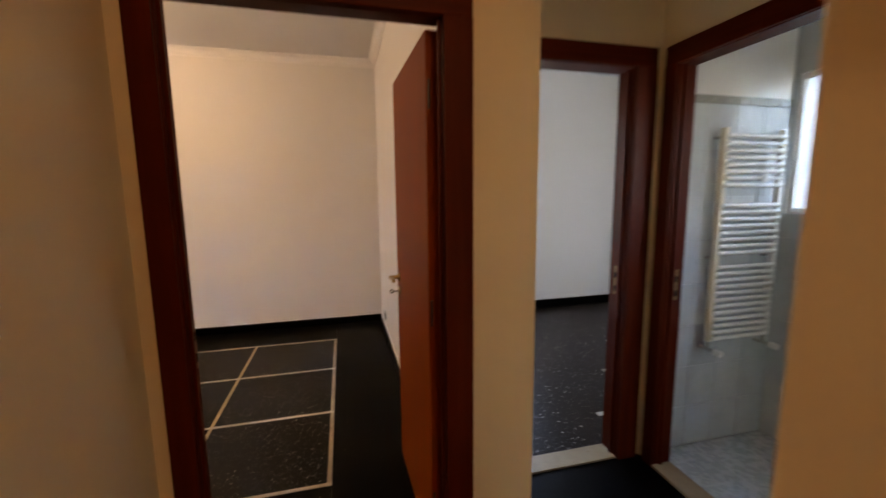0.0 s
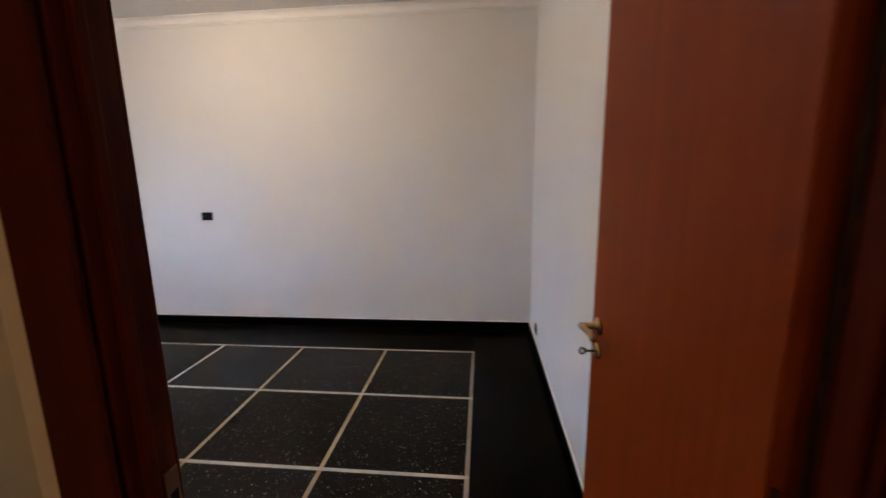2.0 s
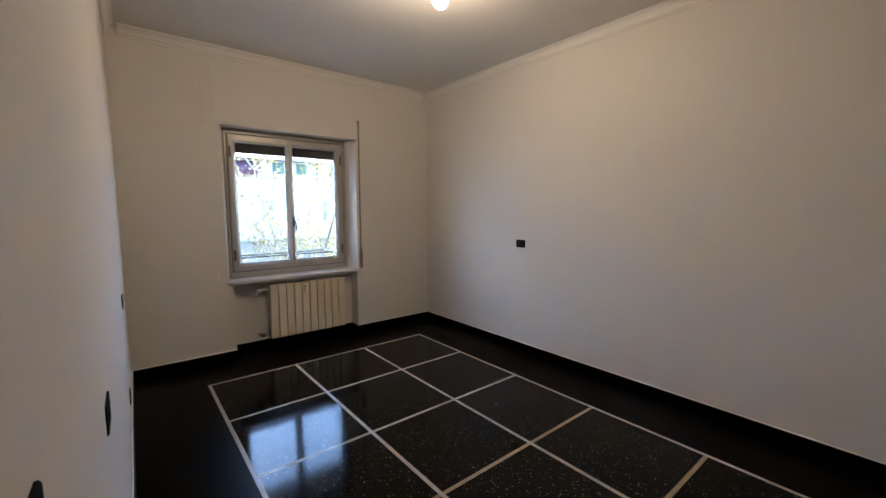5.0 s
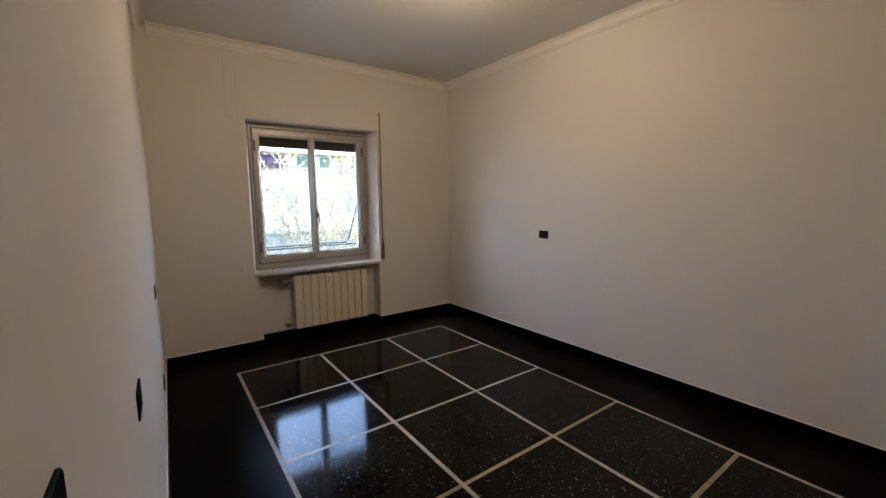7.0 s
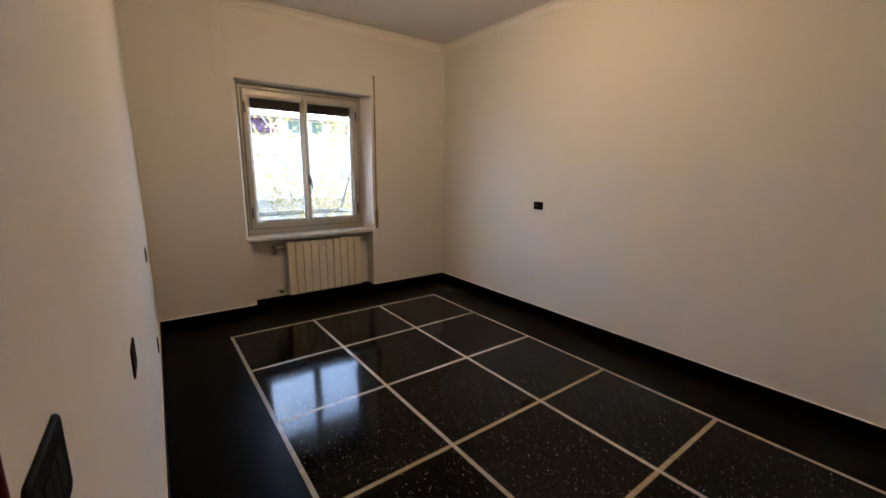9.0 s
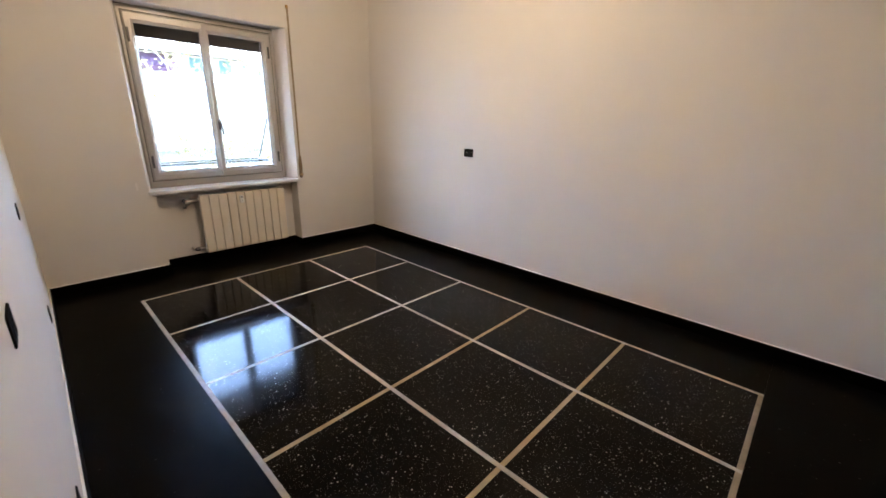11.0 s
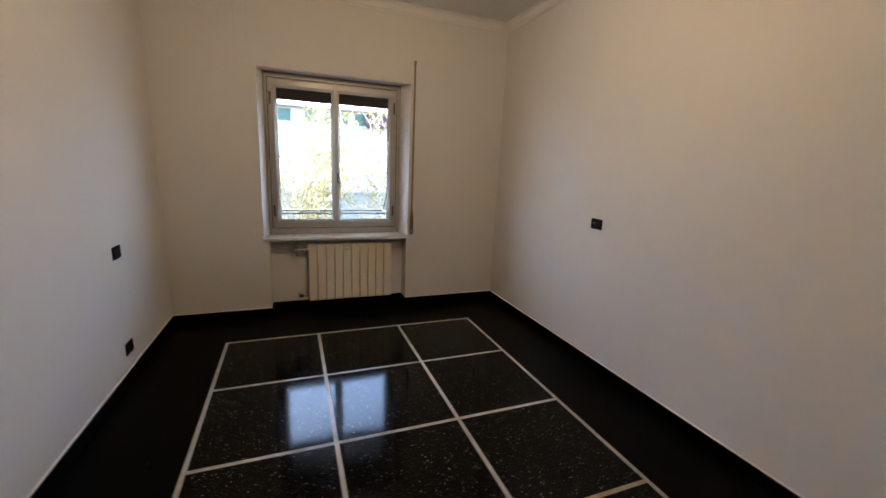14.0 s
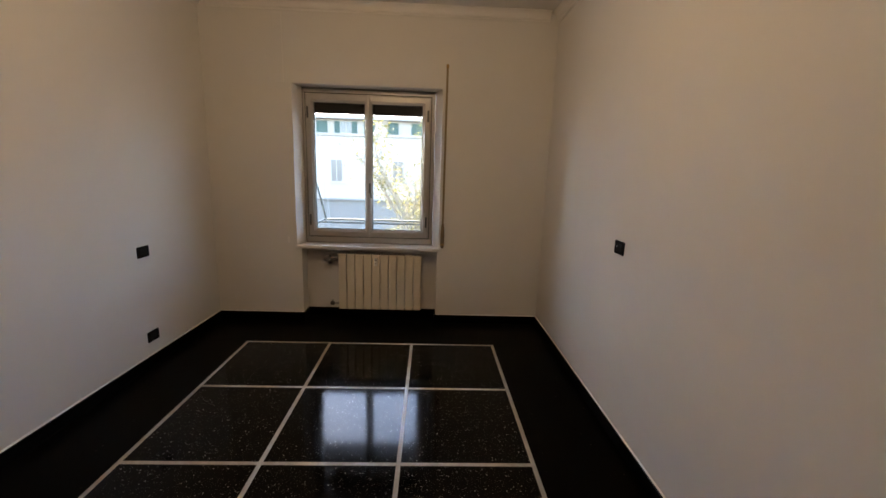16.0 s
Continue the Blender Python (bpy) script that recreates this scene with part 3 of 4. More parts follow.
for name, label, x, z, modules in (
        ("light_switch", "black bedside switch plate nearer the window", 0.418, 0.886, "sps"),
        ("wall_socket", "low black socket plate under the bedside switch", 0.408, 0.225, "pbp"),
        ("light_switch", "black bedside switch plate nearer the door", 2.375, 0.940, "sps"),
        ("wall_socket", "low black socket plate on the door wall", 2.24, 0.225, "pbp"),
        ("light_switch", "black switch plate beside the bedroom door frame", 3.308, 1.203, "sss")):
    wall_plate(name, label, name.replace("_", " "), pose(x, south(x), z, 0, 0, -0.95), modules, 0.122, 0.084)
wall_plate("wall_socket", "low black socket plate near the room's corner", "wall socket", pose(X1, 2.306, 0.185, 0, 0, 90), "pbp", 0.118, 0.080)


# ---- window ----
def sash_bar(bm, a, b, inward, width, x_back, x_front, mitre0, mitre1):
    """One rail of a frame in the plane x = const, with a stepped, chamfered face; mitre0 and mitre1 are the neighbours' widths over this one's."""
    a, b, inward = Vector(a), Vector(b), Vector(inward)
    along = (b - a).normalized()
    prof = [(0, x_back), (width, x_back), (width, x_front - 0.022), (width - 0.010, x_front - 0.010), (width - 0.016, x_front - 0.010), (width - 0.024, x_front), (0.012, x_front), (0.004, x_front - 0.006), (0, x_front - 0.008)]
    rings = []
    for p, sgn, on in ((a, 1, mitre0), (b, -1, mitre1)):
        rings.append([bm.verts.new(Vector((x, 0, 0)) + p + inward * u + along * (sgn * u * on)) for u, x in prof])
    n = len(prof)
    for k in range(n):
        bm.faces.new((rings[0][k], rings[0][(k + 1) % n], rings[1][(k + 1) % n], rings[1][k]))
    bm.faces.new(list(reversed(rings[0])))
    bm.faces.new(rings[1])
    bmesh.ops.recalc_face_normals(bm, faces=bm.faces[:])
    return bm


def frame_rails(parent, name, y0, y1, z0, z1, widths, x_back, x_front, mat):
    wl, wr, wb, wt = widths
    for a, b, i, w, w0, w1 in (((0, y0, z0), (0, y0, z1), (0, 1, 0), wl, wb, wt), ((0, y1, z0), (0, y1, z1), (0, -1, 0), wr, wb, wt),
                               ((0, y0, z0), (0, y1, z0), (0, 0, 1), wb, wl, wr), ((0, y0, z1), (0, y1, z1), (0, 0, -1), wt, wl, wr)):
        part(name, sash_bar(bmesh.new(), a, b, i, w, x_back, x_front, w0 / w, w1 / w), mat, parent)


window = tagged(new("window_1"), "closed two-leaf grey aluminium window above the radiator", kind="structure")
frame_rails(window, "window_frame", FRAME0 + 0.002, FRAME1 - 0.002, 0.782, 2.290, (0.062, 0.066, 0.084, 0.074), FX - 0.055, FX, ALUMINIUM)
SASH0, SASH1, SASH_Z0, SASH_Z1 = 0.383, 1.597, 0.850, 2.238
# dark strips that paint in the shaded gap round the two leaves
for y0, y1, z0, z1 in ((SASH0 - 0.006, SASH0 + 0.004, SASH_Z0, SASH_Z1), (SASH1 - 0.004, SASH1 + 0.006, SASH_Z0, SASH_Z1), (SASH0 - 0.006, SASH1 + 0.006, SASH_Z1 - 0.004, SASH_Z1 + 0.007), (SASH0 - 0.006, SASH1 + 0.006, SASH_Z0 - 0.005, SASH_Z0 + 0.004)):
    part("gasket_gap_strip", boxes((FX - 0.004, FX + 0.0015, y0, y1, z0, z1)), GASKET_AND_GAP, window, "dark strip painting in the gap between frame and leaves")
for k, (y0, y1, wl, wr) in enumerate(((SASH0, 0.986, 0.075, 0.036), (0.988, SASH1, 0.036, 0.084))):
    sash = thing("sash", "", "")
    sash.parent = window
    frame_rails(sash, "rail", y0, y1, SASH_Z0, SASH_Z1, (wl, wr, 0.078, 0.082), FX - 0.050, FX + 0.014, ALUMINIUM)
    g0, g1 = y0 + wl, y1 - wr
    for d in ((g0 - 0.003, g0 + 0.004, 0.926, 2.158), (g1 - 0.004, g1 + 0.003, 0.926, 2.158), (g0, g1, 0.926, 0.932), (g0, g1, 2.152, 2.158)):
        part("gasket_gap_strip", boxes((FX - 0.030, FX - 0.012, *d)), GASKET_AND_GAP, sash)
    pane = part("pane", boxes((FX - 0.026, FX - 0.020, g0 - 0.002, g1 + 0.002, 0.927, 2.157)), GLASS, sash)
    pane.visible_shadow = False
part("cover_strip", boxes((FX + 0.010, FX + 0.022, 0.972, 1.002, 0.852, 2.236), bevel=0.005, segments=3), ALUMINIUM, window)
for y in (0.404, 1.568):
    for z in (1.02, 2.06):
        part("hinge", boxes((FX + 0.008, FX + 0.024, y - 0.009, y + 0.009, z - 0.055, z + 0.055), bevel=0.005, segments=3), DARK_STEEL, window, "dulled metal hinge")
_wh = part("handle", boxes((FX + 0.022, FX + 0.032, 0.992, 1.014, 1.30, 1.40), bevel=0.004, segments=2), DARK_STEEL, window, "dull metal window catch")
part("lever", tube(bmesh.new(), [(FX + 0.030, 1.007, 1.375), (FX + 0.056, 1.008, 1.370), (FX + 0.062, 1.012, 1.330), (FX + 0.060, 1.020, 1.255)], 0.008, 10), DARK_STEEL, _wh)
structure("window_sill", boxes((-0.735, -0.524, NICHE0 - 0.006, NICHE1 + 0.014, 0.748, 0.780), bevel=0.005, segments=3), SILL, "white marble window sill above the radiator")

shutter = thing("roller_shutter", "dark roller shutter almost fully raised outside the window", "roller shutter", (-0.80, 0.993, 2.08))
for k in range(5):
    z = 0.004 + 0.050 * k
    part("slat", boxes((-0.007 + 0.001 * (k % 2), 0.007 + 0.001 * (k % 2), -0.632, 0.632, z, z + 0.0515), bevel=0.004, segments=2), SHUTTER, shutter)
part("bottom_bar", boxes((-0.010, 0.010, -0.632, 0.632, -0.012, 0.006), bevel=0.002), SHUTTER, shutter)
part("guide", boxes((-0.016, 0.016, -0.645, -0.632, -1.29, 0.20)), ALUMINIUM, shutter)
part("guide", boxes((-0.016, 0.016, 0.632, 0.645, -1.29, 0.20)), ALUMINIUM, shutter)

cover = thing("shutter_box_cover", "white painted cover boards above the window", "cover panel", (X0, 0, 0))
part("board", boxes((0.0, 0.005, 0.152, 0.2375, 2.292, 2.878), bevel=0.0012, segments=1), WALL, cover)
part("board", boxes((0.0, 0.005, 0.2435, 1.83, 2.294, 2.878), bevel=0.0012, segments=1), WALL, cover)

strap = thing("shutter_strap", "tan woven shutter strap hanging beside the window", "shutter strap", (X0, 1.738, 0.0))
part("band", boxes((0.010, 0.0125, -0.010, 0.010, 0.90, 2.485), bevel=0.0008, segments=1), STRAP, strap)
part("guide_slot", boxes((0.0, 0.016, -0.013, 0.013, 2.472, 2.505), bevel=0.003), BRASS, strap)
_bundle = bmesh.new()
_rings = []
for h, w, d in ((0.0, 0.010, 0.006), (0.015, 0.017, 0.012), (0.06, 0.019, 0.015), (0.14, 0.020, 0.016), (0.20, 0.017, 0.013), (0.245, 0.010, 0.008)):
    _rings.append([_bundle.verts.new((0.016 + d * math.cos(a), w * math.sin(a), 0.785 + h)) for a in [2 * math.pi * k / 14 for k in range(14)]])
for a, b in zip(_rings, _rings[1:]):
    for k in range(14):
        _bundle.faces.new((a[k], a[(k + 1) % 14], b[(k + 1) % 14], b[k]))
_bundle.faces.new(list(reversed(_rings[0])))
_bundle.faces.new(_rings[-1])
part("wound_bundle", _bundle, STRAP_DARK, strap, "brown wound end of the strap", True)
part("holder", boxes((0.0, 0.034, -0.021, 0.021, 0.815, 0.835), bevel=0.004), BRASS, strap, "dull brass strap holder")
structure("trim_wall_mark", boxes((X0, X0 + 0.0015, 0.215, 0.232, 0.80, 0.865)), TRIM, "small filled mark in the wall paint")

# ---- radiator ----
radiator = thing("radiator", "ivory ten-section aluminium radiator under the window", "radiator", (-0.620, 0.694, 0.112))
RW = 0.0846


def section():
    bm = bmesh.new()
    prof = [(0.0, 0.0045), (0.034, 0.0030), (0.0405, 0.0042), (0.0425, 0.0075), (0.0425, RW - 0.0075), (0.0405, RW - 0.0042), (0.034, RW - 0.0030), (0.0, RW - 0.0045), (-0.040, RW - 0.018), (-0.040, 0.018)]
    levels = [(0.0, 0.90), (0.010, 0.985), (0.022, 1.0), (0.560, 1.0), (0.574, 0.97), (0.580, 0.88)]
    rings = [[bm.verts.new((x * s, y, z)) for x, y in prof] for z, s in levels]
    n = len(prof)
    for a, b in zip(rings, rings[1:]):
        for k in range(n):
            bm.faces.new((a[k], a[(k + 1) % n], b[(k + 1) % n], b[k]))
    bm.faces.new(list(reversed(rings[0])))
    bm.faces.new(rings[-1])
    bmesh.ops.recalc_face_normals(bm, faces=bm.faces[:])
    return bm


_sec = part("section", section(), RADIATOR, radiator)
for k in range(1, 10):
    ob = new("section", _sec.data)
    ob.parent = radiator
    ob.location = (0, RW * k, 0)
for z in (0.045, 0.535):
    part("manifold", rod(bmesh.new(), (-0.005, -0.004, z), (-0.005, 10 * RW + 0.004, z), 0.019, 14), RADIATOR, radiator)
_meter = part("heat_meter", boxes((0.0425, 0.066, 4.30 * RW, 4.72 * RW, 0.468, 0.548), bevel=0.006, segments=3), WHITE_PLASTIC, radiator, "small white heat meter")
part("display", boxes((0.066, 0.0668, 4.38 * RW, 4.64 * RW, 0.522, 0.538)), GREY_PLASTIC, _meter)
part("seal", boxes((0.066, 0.0676, 4.46 * RW, 4.56 * RW, 0.490, 0.500)), GREY_PLASTIC, _meter)
valve = part("valve", rod(bmesh.new(), (-0.005, -0.105, 0.530), (-0.005, 0.0, 0.530), 0.012, 14), STEEL, radiator, "metal radiator valve")
part("union_nut", rod(bmesh.new(), (-0.005, -0.050, 0.530), (-0.005, -0.022, 0.530), 0.019, 6), STEEL, valve)
part("valve_body", lathe(bmesh.new(), [(0.012, 0), (0.022, 0.006), (0.022, 0.040), (0.016, 0.048), (0.014, 0.056)], pose(-0.052, -0.108, 0.530, 0, 90, 0)), DARK_STEEL, valve, smooth=True)
part("valve_knob", lathe(bmesh.new(), [(0.018, 0), (0.027, 0.006), (0.028, 0.045), (0.024, 0.060), (0.012, 0.063)], pose(0.002, -0.108, 0.530, 0, 90, 0), 16), STEEL, valve, "dull metal valve knob", True)
part("supply_pipe", tube(bmesh.new(), [(-0.010, -0.108, 0.530), (-0.012, -0.108, 0.490), (-0.026, -0.108, 0.466), (-0.095, -0.108, 0.458)], 0.010, 10), STEEL, valve)
_lower = part("lockshield", rod(bmesh.new(), (-0.005, -0.085, 0.045), (-0.005, 0.0, 0.045), 0.012, 12), STEEL, radiator, "metal lower valve")
part("cap", lathe(bmesh.new(), [(0.014, 0), (0.019, 0.004), (0.019, 0.036), (0.013, 0.042)], pose(-0.005, -0.052, 0.045, 90, 0, 0), 14), DARK_STEEL, _lower)
part("return_pipe", tube(bmesh.new(), [(-0.005, -0.085, 0.045), (-0.025, -0.092, 0.045), (-0.095, -0.092, 0.045)], 0.010, 10), STEEL, _lower)
for y in (1.5 * RW, 8.5 * RW):
    part("bracket", boxes((-0.095, -0.030, y - 0.008, y + 0.008, 0.480, 0.505)), STEEL, radiator)

# ---- ceiling lamp ----
lamp = thing("ceiling_lamp", "lit bare bulb in a white ceiling holder", "ceiling lamp", (LAMP.x, LAMP.y, H))
part("rose", lathe(bmesh.new(), [(0.045, 0), (0.045, -0.008), (0.036, -0.022), (0.014, -0.028)], pose(0, 0, 0), 24), WHITE_PLASTIC, lamp, smooth=True)
part("socket", lathe(bmesh.new(), [(0.018, -0.026), (0.020, -0.034), (0.020, -0.078), (0.015, -0.086)], pose(0, 0, 0), 20), WHITE_PLASTIC, lamp, smooth=True)
_bulb = part("bulb", lathe(bmesh.new(), [(0.014, -0.086), (0.018, -0.118), (0.029, -0.155), (0.041, -0.183), (0.047, -0.205), (0.049, -0.222), (0.045, -0.243), (0.035, -0.259), (0.020, -0.269), (0.006, -0.272)], pose(0, 0, 0), 24), BULB_GLASS, lamp, "glowing warm bulb", True)
_bulb.visible_shadow = False
corridor_lamp = thing("ceiling_lamp", "lit bulb in the corridor ceiling behind the doorway", "ceiling lamp", (CORRIDOR_LAMP.x, CORRIDOR_LAMP.y, H))
part("rose", lathe(bmesh.new(), [(0.06, 0), (0.06, -0.01), (0.03, -0.03), (0.02, -0.26)], pose(0, 0, 0), 24), WHITE_PLASTIC, corridor_lamp)
_cb = part("bulb", lathe(bmesh.new(), [(0.015, -0.26), (0.03, -0.31), (0.04, -0.35), (0.038, -0.38), (0.01, -0.41)], pose(0, 0, 0), 20), CORRIDOR_BULB, corridor_lamp, "glowing warm bulb", True)
_cb.visible_shadow = False

# ---- bathroom fittings ----
towel = thing("towel_radiator", "white ladder towel radiator on the bathroom wall", "towel radiator", (5.86, -0.255, 0.665))
for x in (0.0, 0.40):
    part("upright", boxes((x - 0.017, x + 0.017, -0.017, 0.015, 0.0, 1.165), bevel=0.006, segments=2), RADIATOR if x == 0.0 else WHITE_ENAMEL, towel)
_tb = None
for n0, z0 in ((12, 0.018), (8, 0.500), (8, 0.865)):
    for k in range(n0):
        if _tb is None:
            _tb = part("bar", rod(bmesh.new(), (0.0, -0.020, 0), (0.40, -0.020, 0), 0.0115, 12), WHITE_ENAMEL, towel, smooth=False)
            ob = _tb
        else:
            ob = new("bar", _tb.data)
            ob.parent = towel
        ob.location = (0, 0, z0 + 0.0368 * k)
for x in (0.0, 0.40):
    v = part("valve", rod(bmesh.new(), (x, 0.0, -0.045), (x, 0.0, 0.0), 0.012), STEEL, towel, "small metal valve")
    part("elbow", rod(bmesh.new(), (x, -0.045, -0.045), (x, 0.058, -0.045), 0.011), STEEL, v)
    part("knob", rod(bmesh.new(), (x, -0.085, -0.047), (x, -0.045, -0.045), 0.018, 14), WHITE_PLASTIC, v)
for x, z in ((0.0, 0.47), (0.40, 0.47), (0.0, 1.12), (0.40, 1.12)):
    part("bracket", rod(bmesh.new(), (x, 0.010, z), (x, 0.059, z), 0.009), STEEL, towel)
_hook = part("hook", boxes((0.235, 0.275, -0.040, -0.030, 0.88, 0.925), bevel=0.006, segments=2), WHITE_PLASTIC, towel, "small white clip")
bath_window = tagged(new("window_2"), "small high bathroom window", kind="structure")
for d in ((-0.62, -0.212, 1.37, 1.40), (-0.62, -0.212, 2.11, 2.14), (-0.62, -0.59, 1.40, 2.11), (-0.242, -0.212, 1.40, 2.11)):
    part("window_frame", boxes((6.40, 6.45, *d), bevel=0.004), WHITE_ENAMEL, bath_window)
part("pane", boxes((6.42, 6.425, -0.59, -0.242, 1.40, 2.11)), FROSTED, bath_window, "frosted glass pane")

# ---- outside ----
structure("ground", boxes((-3000, -0.95, -3000, 3000, -8.6, -8.0)), ASPHALT, "grey street far below the window")
rack = thing("clothes_rack", "dark green iron drying rack outside the window", "drying rack", (-0.90, 1.0, 0.95))
part("outer_bar", tube(bmesh.new(), [(0.0, -0.60, 0.0), (-0.36, -0.60, 0.0), (-0.395, -0.592, 0.0), (-0.405, -0.560, 0.0), (-0.405, 0.560, 0.0), (-0.395, 0.592, 0.0), (-0.36, 0.60, 0.0), (0.0, 0.60, 0.0)], 0.011, 8), GREEN_IRON, rack)
part("inner_bar", tube(bmesh.new(), [(-0.13, -0.60, 0.0), (-0.13, 0.60, 0.0)], 0.009, 8), GREEN_IRON, rack)
for s in (-1, 1):
    part("stay", tube(bmesh.new(), [(-0.385, 0.598 * s, 0.012), (-0.34, 0.607 * s, 0.10), (0.0, 0.665 * s, 0.74)], 0.010, 8), GREEN_IRON, rack)

balcony = thing("balcony", "pale rendered balcony slab projecting above the window", "balcony", (-0.90, 1.0, 2.76))
part("slab", boxes((-1.36, 0.0, -3.2, 3.2, 0.0, 0.15), bevel=0.008), FACADE, balcony)
part("drip_edge", boxes((-1.40, -1.361, -3.22, 3.22, -0.012, 0.17), bevel=0.006), SILL, balcony, "thin stone edging")

BX, BZ = -34.0, -8.0
building = thing("apartment_building", "pale cream apartment building with green shutters across the street", "building", (BX, 0, BZ))
part("wall", boxes((-10, 0.0, -32, 34, 6.7, 13.75)), FACADE, building, "cream rendered upper walls")
part("base", boxes((-10, 0.05, -32, 34, 0.0, 6.55)), FACADE_GREY, building, "grey rendered base storeys")
part("string_course", boxes((-10, 0.28, -32.1, 34.1, 6.55, 6.7), bevel=0.03), FACADE_GREY, building)
part("eaves", boxes((-10.5, 0.75, -32.6, 34.6, 13.75, 14.05), bevel=0.05), FACADE, building)
part("string_course", boxes((-9, 0.16, -32.05, 34.05, 12.35, 12.47), bevel=0.02), FACADE, building)
_roof = bmesh.new()
_v = [_roof.verts.new(p) for p in ((0.7, -32.5, 14.05), (0.7, 34.5, 14.05), (-10.5, 34.5, 14.05), (-10.5, -32.5, 14.05), (-4.9, -27, 16.2), (-4.9, 29, 16.2))]
for f in ((0, 1, 5, 4), (1, 2, 5), (2, 3, 4, 5), (3, 0, 4)):
    _roof.faces.new([_v[i] for i in f])
part("roof", _roof, ROOF_TILE, building)


def facade_window(y, z, w, h, leaves):
    win = part("window", boxes((-0.05, 0.03, y - w / 2 - 0.1, y + w / 2 + 0.1, z - 0.1, z + h + 0.1), bevel=0.01), FACADE, building)
    part("pane", boxes((0.03, 0.045, y - w / 2, y + w / 2, z, z + h)), CURTAIN_DARK, win)
    part("glazing_bar", boxes((0.045, 0.06, y - 0.03, y + 0.03, z, z + h)), FACADE, win)
    part("sill", boxes((0.03, 0.18, y - w / 2 - 0.15, y + w / 2 + 0.15, z - 0.18, z - 0.1)), FACADE, win)
    if leaves:
        for s in (-1, 1):
            c = y + s * (w * 0.25 + 0.01 + (w * 0.5 + 0.05 if leaves == "open" else 0.0))
            part("shutter_leaf", boxes((0.035, 0.09, c - w / 4, c + w / 4, z - 0.02, z + h + 0.02), bevel=0.008, segments=1), SHUTTER_GREEN, win, "green louvred shutter leaf")


for k in range(-8, 11):
    facade_window(0.25 + 2.12 * k, 12.62, 0.95, 0.95, "open" if k % 5 == 2 else "closed")
for k in range(-4, 6):
    facade_window(-7.0 + 5.6 * k, 8.3, 0.95, 1.9, False)
awning = part("awning", bmesh.new(), AWNING, building, "burgundy awning cloth over a balcony")


def awning_cloth(ob, y0, y1, z, drop, out):
    bm = bmesh.new()
    n = 12
    rows = []
    for x, zz in ((0.05, z), (out * 0.5, z - drop * 0.42), (out, z - drop), (out + 0.02, z - drop - 0.35)):
        rows.append([bm.verts.new((x, y0 + (y1 - y0) * k / n, zz - 0.05 * math.sin(k * 1.9))) for k in range(n + 1)])
    for a, b in zip(rows, rows[1:]):
        for k in range(n):
            bm.faces.new((a[k], a[k + 1], b[k + 1], b[k]))
    bmesh.ops.solidify(bm, geom=bm.faces[:], thickness=0.02)
    bm.to_mesh(ob.data)
    bm.free()


awning_cloth(awning, AWNING_Y0, AWNING_Y1, AWNING_Z - BZ, 0.9, 1.3)


def tree(place, height, spread, seed, label):
    """Tapered trunk, forked limbs and many small leaves set along the twigs."""
    rnd = random.Random(seed)
    root = thing("street_tree", label, "tree", place, "street trees across from the window")
    wood_bm = bmesh.new()
    tips = []

    def limb(a, d, length, r, depth):
        pts = [a]
        p = a.copy()
        for k in range(4):
            d2 = (d + Vector((rnd.uniform(-0.22, 0.22), rnd.uniform(-0.22, 0.22), rnd.uniform(-0.05, 0.15)))).normalized()
            p = p + d2 * length / 4
            pts.append(p.copy())
            d = d2
            if depth < 3 and k >= 1:
                for _ in range(2 if depth else 3):
                    ang = rnd.uniform(0, 2 * math.pi)
                    side = Vector((math.cos(ang), math.sin(ang), rnd.uniform(0.25, 0.9))).normalized()
                    limb(p.copy(), (d * 0.5 + side * spread).normalized(), length * rnd.uniform(0.38, 0.55), r * 0.5, depth + 1)
            if depth >= 2:
                tips.append(p.copy())
        rings = []
        n = 7 if depth == 0 else 4
        for i, q in enumerate(pts):
            rr = r * (1 - 0.16 * i)
            t = (pts[min(i + 1, 4)] - pts[max(i - 1, 0)]).normalized().to_track_quat("Z", "Y")
            rings.append([wood_bm.verts.new(q + t @ Vector((rr * math.cos(6.2832 * k / n), rr * math.sin(6.2832 * k / n), 0))) for k in range(n)])
        for u, v in zip(rings, rings[1:]):
            for k in range(n):
                wood_bm.faces.new((u[k], u[(k + 1) % n], v[(k + 1) % n], v[k]))

    limb(Vector((0, 0, 0)), Vector((0, 0, 1)), height * 0.62, 0.11, 0)
    part("trunk", wood_bm, BARK, root)
    verts, faces = [], []
    for tip in tips:
        for _ in range(LEAVES_PER_TIP):
            c = tip + Vector((rnd.gauss(0, 0.22), rnd.gauss(0, 0.22), rnd.gauss(-0.03, 0.2)))
            q = Euler((rnd.uniform(-1, 1), rnd.uniform(-1, 1), rnd.uniform(0, 6.28))).to_quaternion()
            s = rnd.uniform(0.04, 0.072)
            i = len(verts)
            for u, v in ((-1, 0), (0, -0.55), (1.1, 0), (0, 0.55)):
                verts.append(c + q @ Vector((u * s, v * s, 0.15 * s * abs(v))))
            faces.append((i, i + 1, i + 2, i + 3))
    me = bpy.data.meshes.new("crown")
    me.from_pydata([tuple(v) for v in verts], [], faces)
    me.materials.append(LEAF)
    ob = new("crown", me)
    ob.parent = root
    tagged(ob, "thin yellow-green autumn leaves", kind="stuff")


tree((-13.5, 0.55, -8.0), 10.8, 0.42, 3, "slender street tree with yellowing leaves")
tree((-14.5, 2.9, -8.0), 11.2, 0.42, 7, "tall street tree with thin yellow-green leaves")
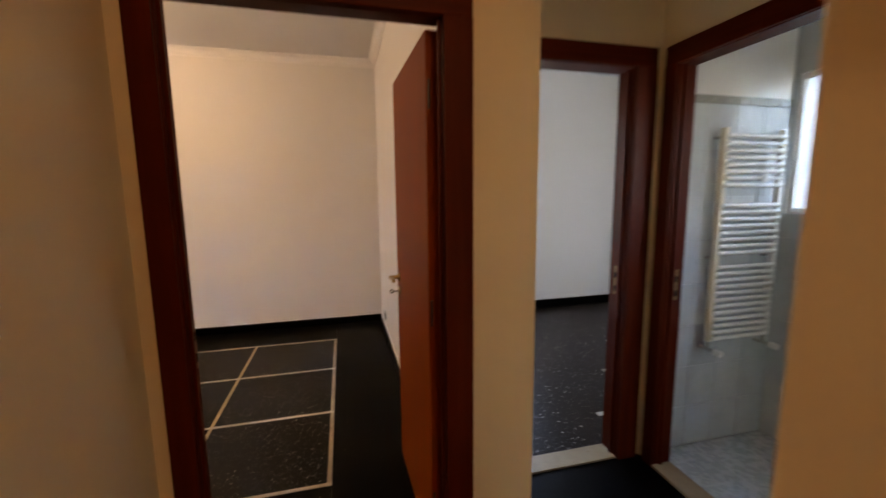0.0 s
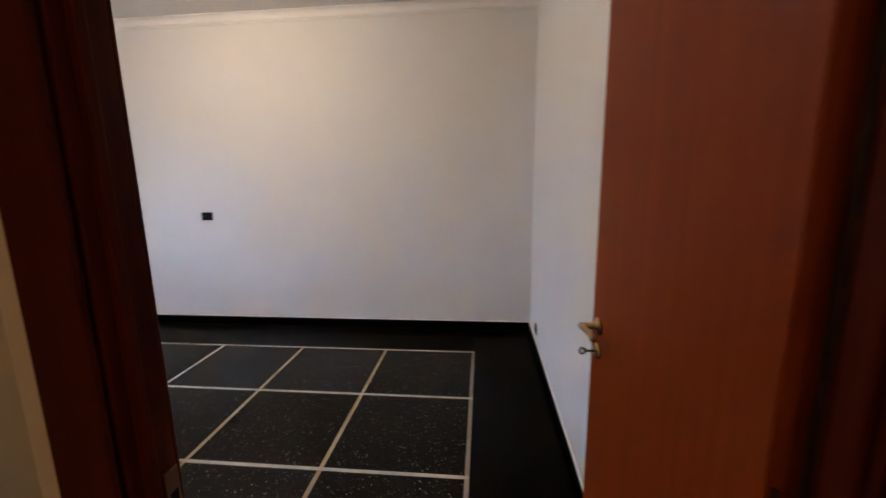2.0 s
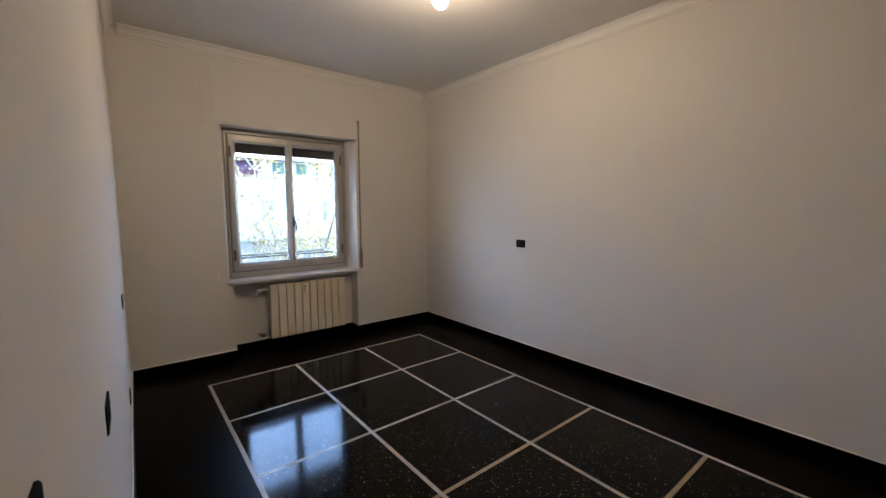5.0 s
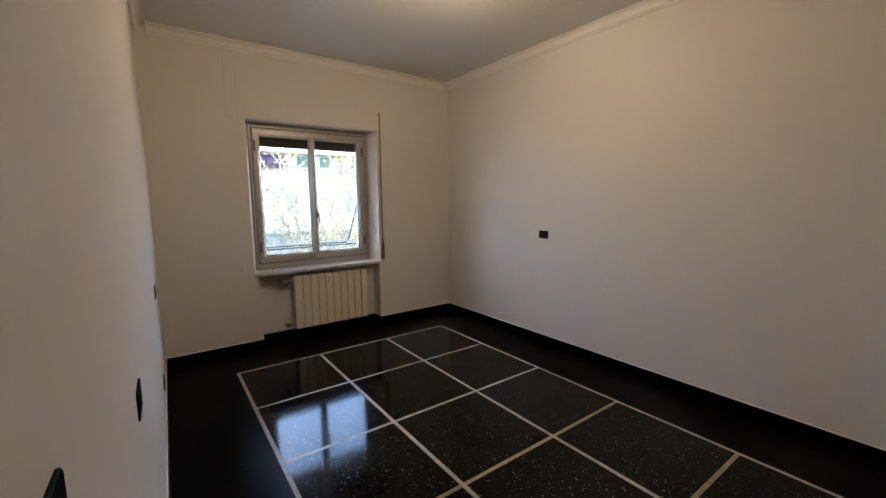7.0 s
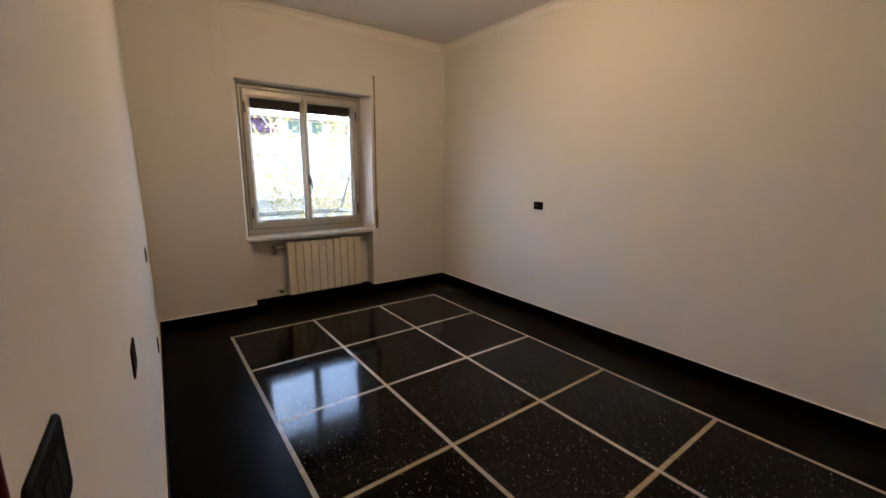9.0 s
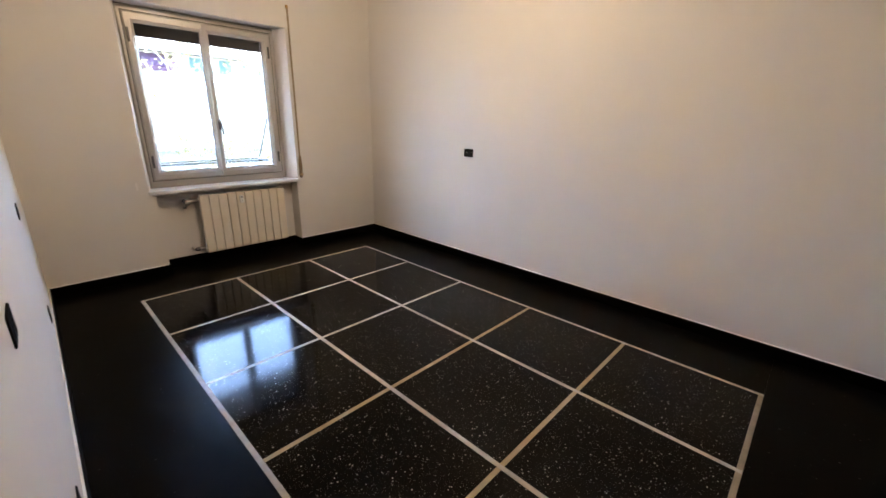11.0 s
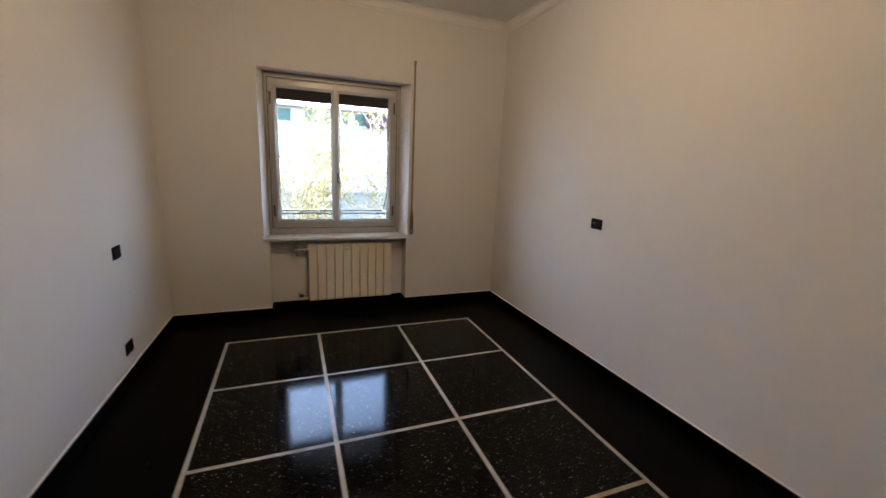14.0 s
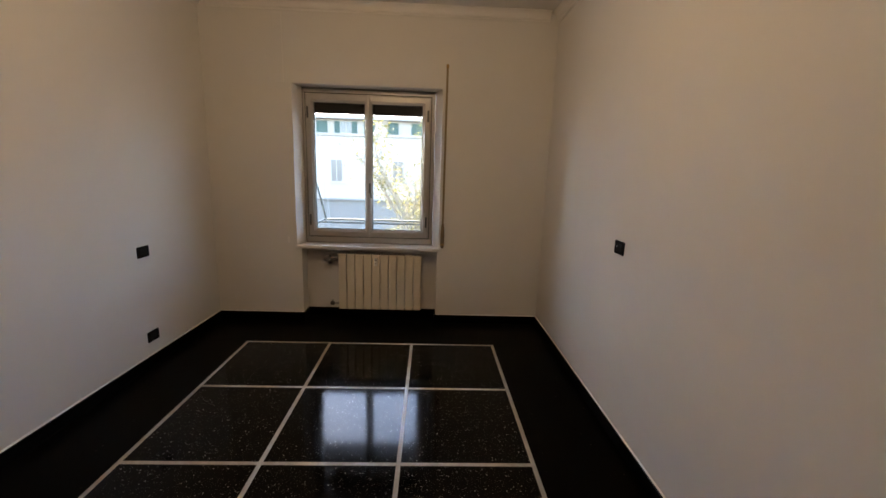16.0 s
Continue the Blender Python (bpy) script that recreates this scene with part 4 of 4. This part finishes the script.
tree((-13.0, 5.1, -8.0), 12.0, 0.68, 11, "broad street tree with yellow-green autumn leaves")
tree((-14.0, 7.2, -8.0), 11.8, 0.60, 5, "street tree with sparse yellow leaves")

# ---- bathroom tiles ----
bath_north = bpy.data.objects["wall_bathroom_north"]
bath_east = bpy.data.objects["wall_bathroom_east"]
_tile = boxes((0.001, 0.193, -0.008, 0.0, 0.001, 0.242), bevel=0.0012, segments=1)
_tile_ob = None
for i in range(4):
    for k in range(8):
        if _tile_ob is None:
            ob = _tile_ob = part("tile", _tile, BATH_TILE, bath_north)
        else:
            ob = new("tile", _tile_ob.data)
            ob.parent = bath_north
        ob.location = (5.60 + 0.194 * i, -0.196, 0.016 + 0.243 * k)
_bord = None
for i in range(8):
    if _bord is None:
        ob = _bord = part("border_tile", boxes((0.001, 0.096, -0.010, 0.0, 0.0, 0.042), bevel=0.002, segments=1), BATH_BORDER, bath_north)
    else:
        ob = new("border_tile", _bord.data)
        ob.parent = bath_north
    ob.location = (5.60 + 0.097 * i, -0.196, 1.962)
part("paint", boxes((5.60, 6.376, -0.200, -0.196, 2.006, H)), WHITE_ENAMEL, bath_north)
_et = None
for i in range(5):
    for k in range(5):
        if _et is None:
            ob = _et = part("tile", boxes((-0.008, 0.0, -0.193, -0.001, 0.001, 0.242), bevel=0.0012, segments=1), BATH_TILE, bath_east)
        else:
            ob = new("tile", _et.data)
            ob.parent = bath_east
        ob.location = (6.38, -0.206 - 0.194 * i, 0.016 + 0.243 * k)
_ft = None
for i in range(3):
    for k in range(6):
        if _ft is None:
            ob = _ft = part("tile", boxes((0.001, 0.257, -0.298, -0.001, 0.0, 0.008), bevel=0.001, segments=1), BATH_FLOOR, bath_floor)
        else:
            ob = new("tile", _ft.data)
            ob.parent = bath_floor
        ob.location = (5.604 + 0.258 * i, -0.206 - 0.299 * k, 0.004)

# ---- bedroom floor: border, chipped panels, marble strips ----
floor = structure("floor", boxes((X0 - 0.17, X1, Y0, Y1, -0.1, -0.012)), TERRAZZO_PLAIN, "polished black terrazzo floor with pale marble strips")
xa, xb, ya, yb = STRIP_X[0] - SW, STRIP_X[-1] + SW, STRIP_Y[0] - SW, STRIP_Y[-1] + SW
J = 0.0006
for d in ((X0 - 0.165, xa - J, Y0, Y1), (xb + J, X1, Y0, Y1), (xa, xb, Y0, ya - J), (xa, xb, yb + J, Y1)):
    part("border", boxes((*d, -0.012, 0.0)), TERRAZZO_PLAIN, floor, "plain black border")
for i in range(5):
    for j in range(3):
        part("panel", boxes((STRIP_X[i] + SW + J, STRIP_X[i + 1] - SW - J, STRIP_Y[j] + SW + J, STRIP_Y[j + 1] - SW - J, -0.012, 0.0)), TERRAZZO, floor)
for i, x in enumerate(STRIP_X):
    mat = (STRIP_WHITE, STRIP_WHITE, STRIP_WHITE, STRIP_TAN, STRIP_TAN, STRIP_GREY)[i]
    for j in range(3):
        part("strip", boxes((x - SW, x + SW, STRIP_Y[j] + SW + J, STRIP_Y[j + 1] - SW - J, -0.012, 0.0004), bevel=0.0003, segments=1), mat, floor)
for j, y in enumerate(STRIP_Y):
    cuts = [xa] + [x for x in STRIP_X[1:-1]] + [xb]
    for a, b in zip(cuts, cuts[1:]):
        part("strip", boxes((a + J / 2, b - J / 2, y - SW, y + SW, -0.012, 0.0004), bevel=0.0003, segments=1), STRIP_WHITE, floor)
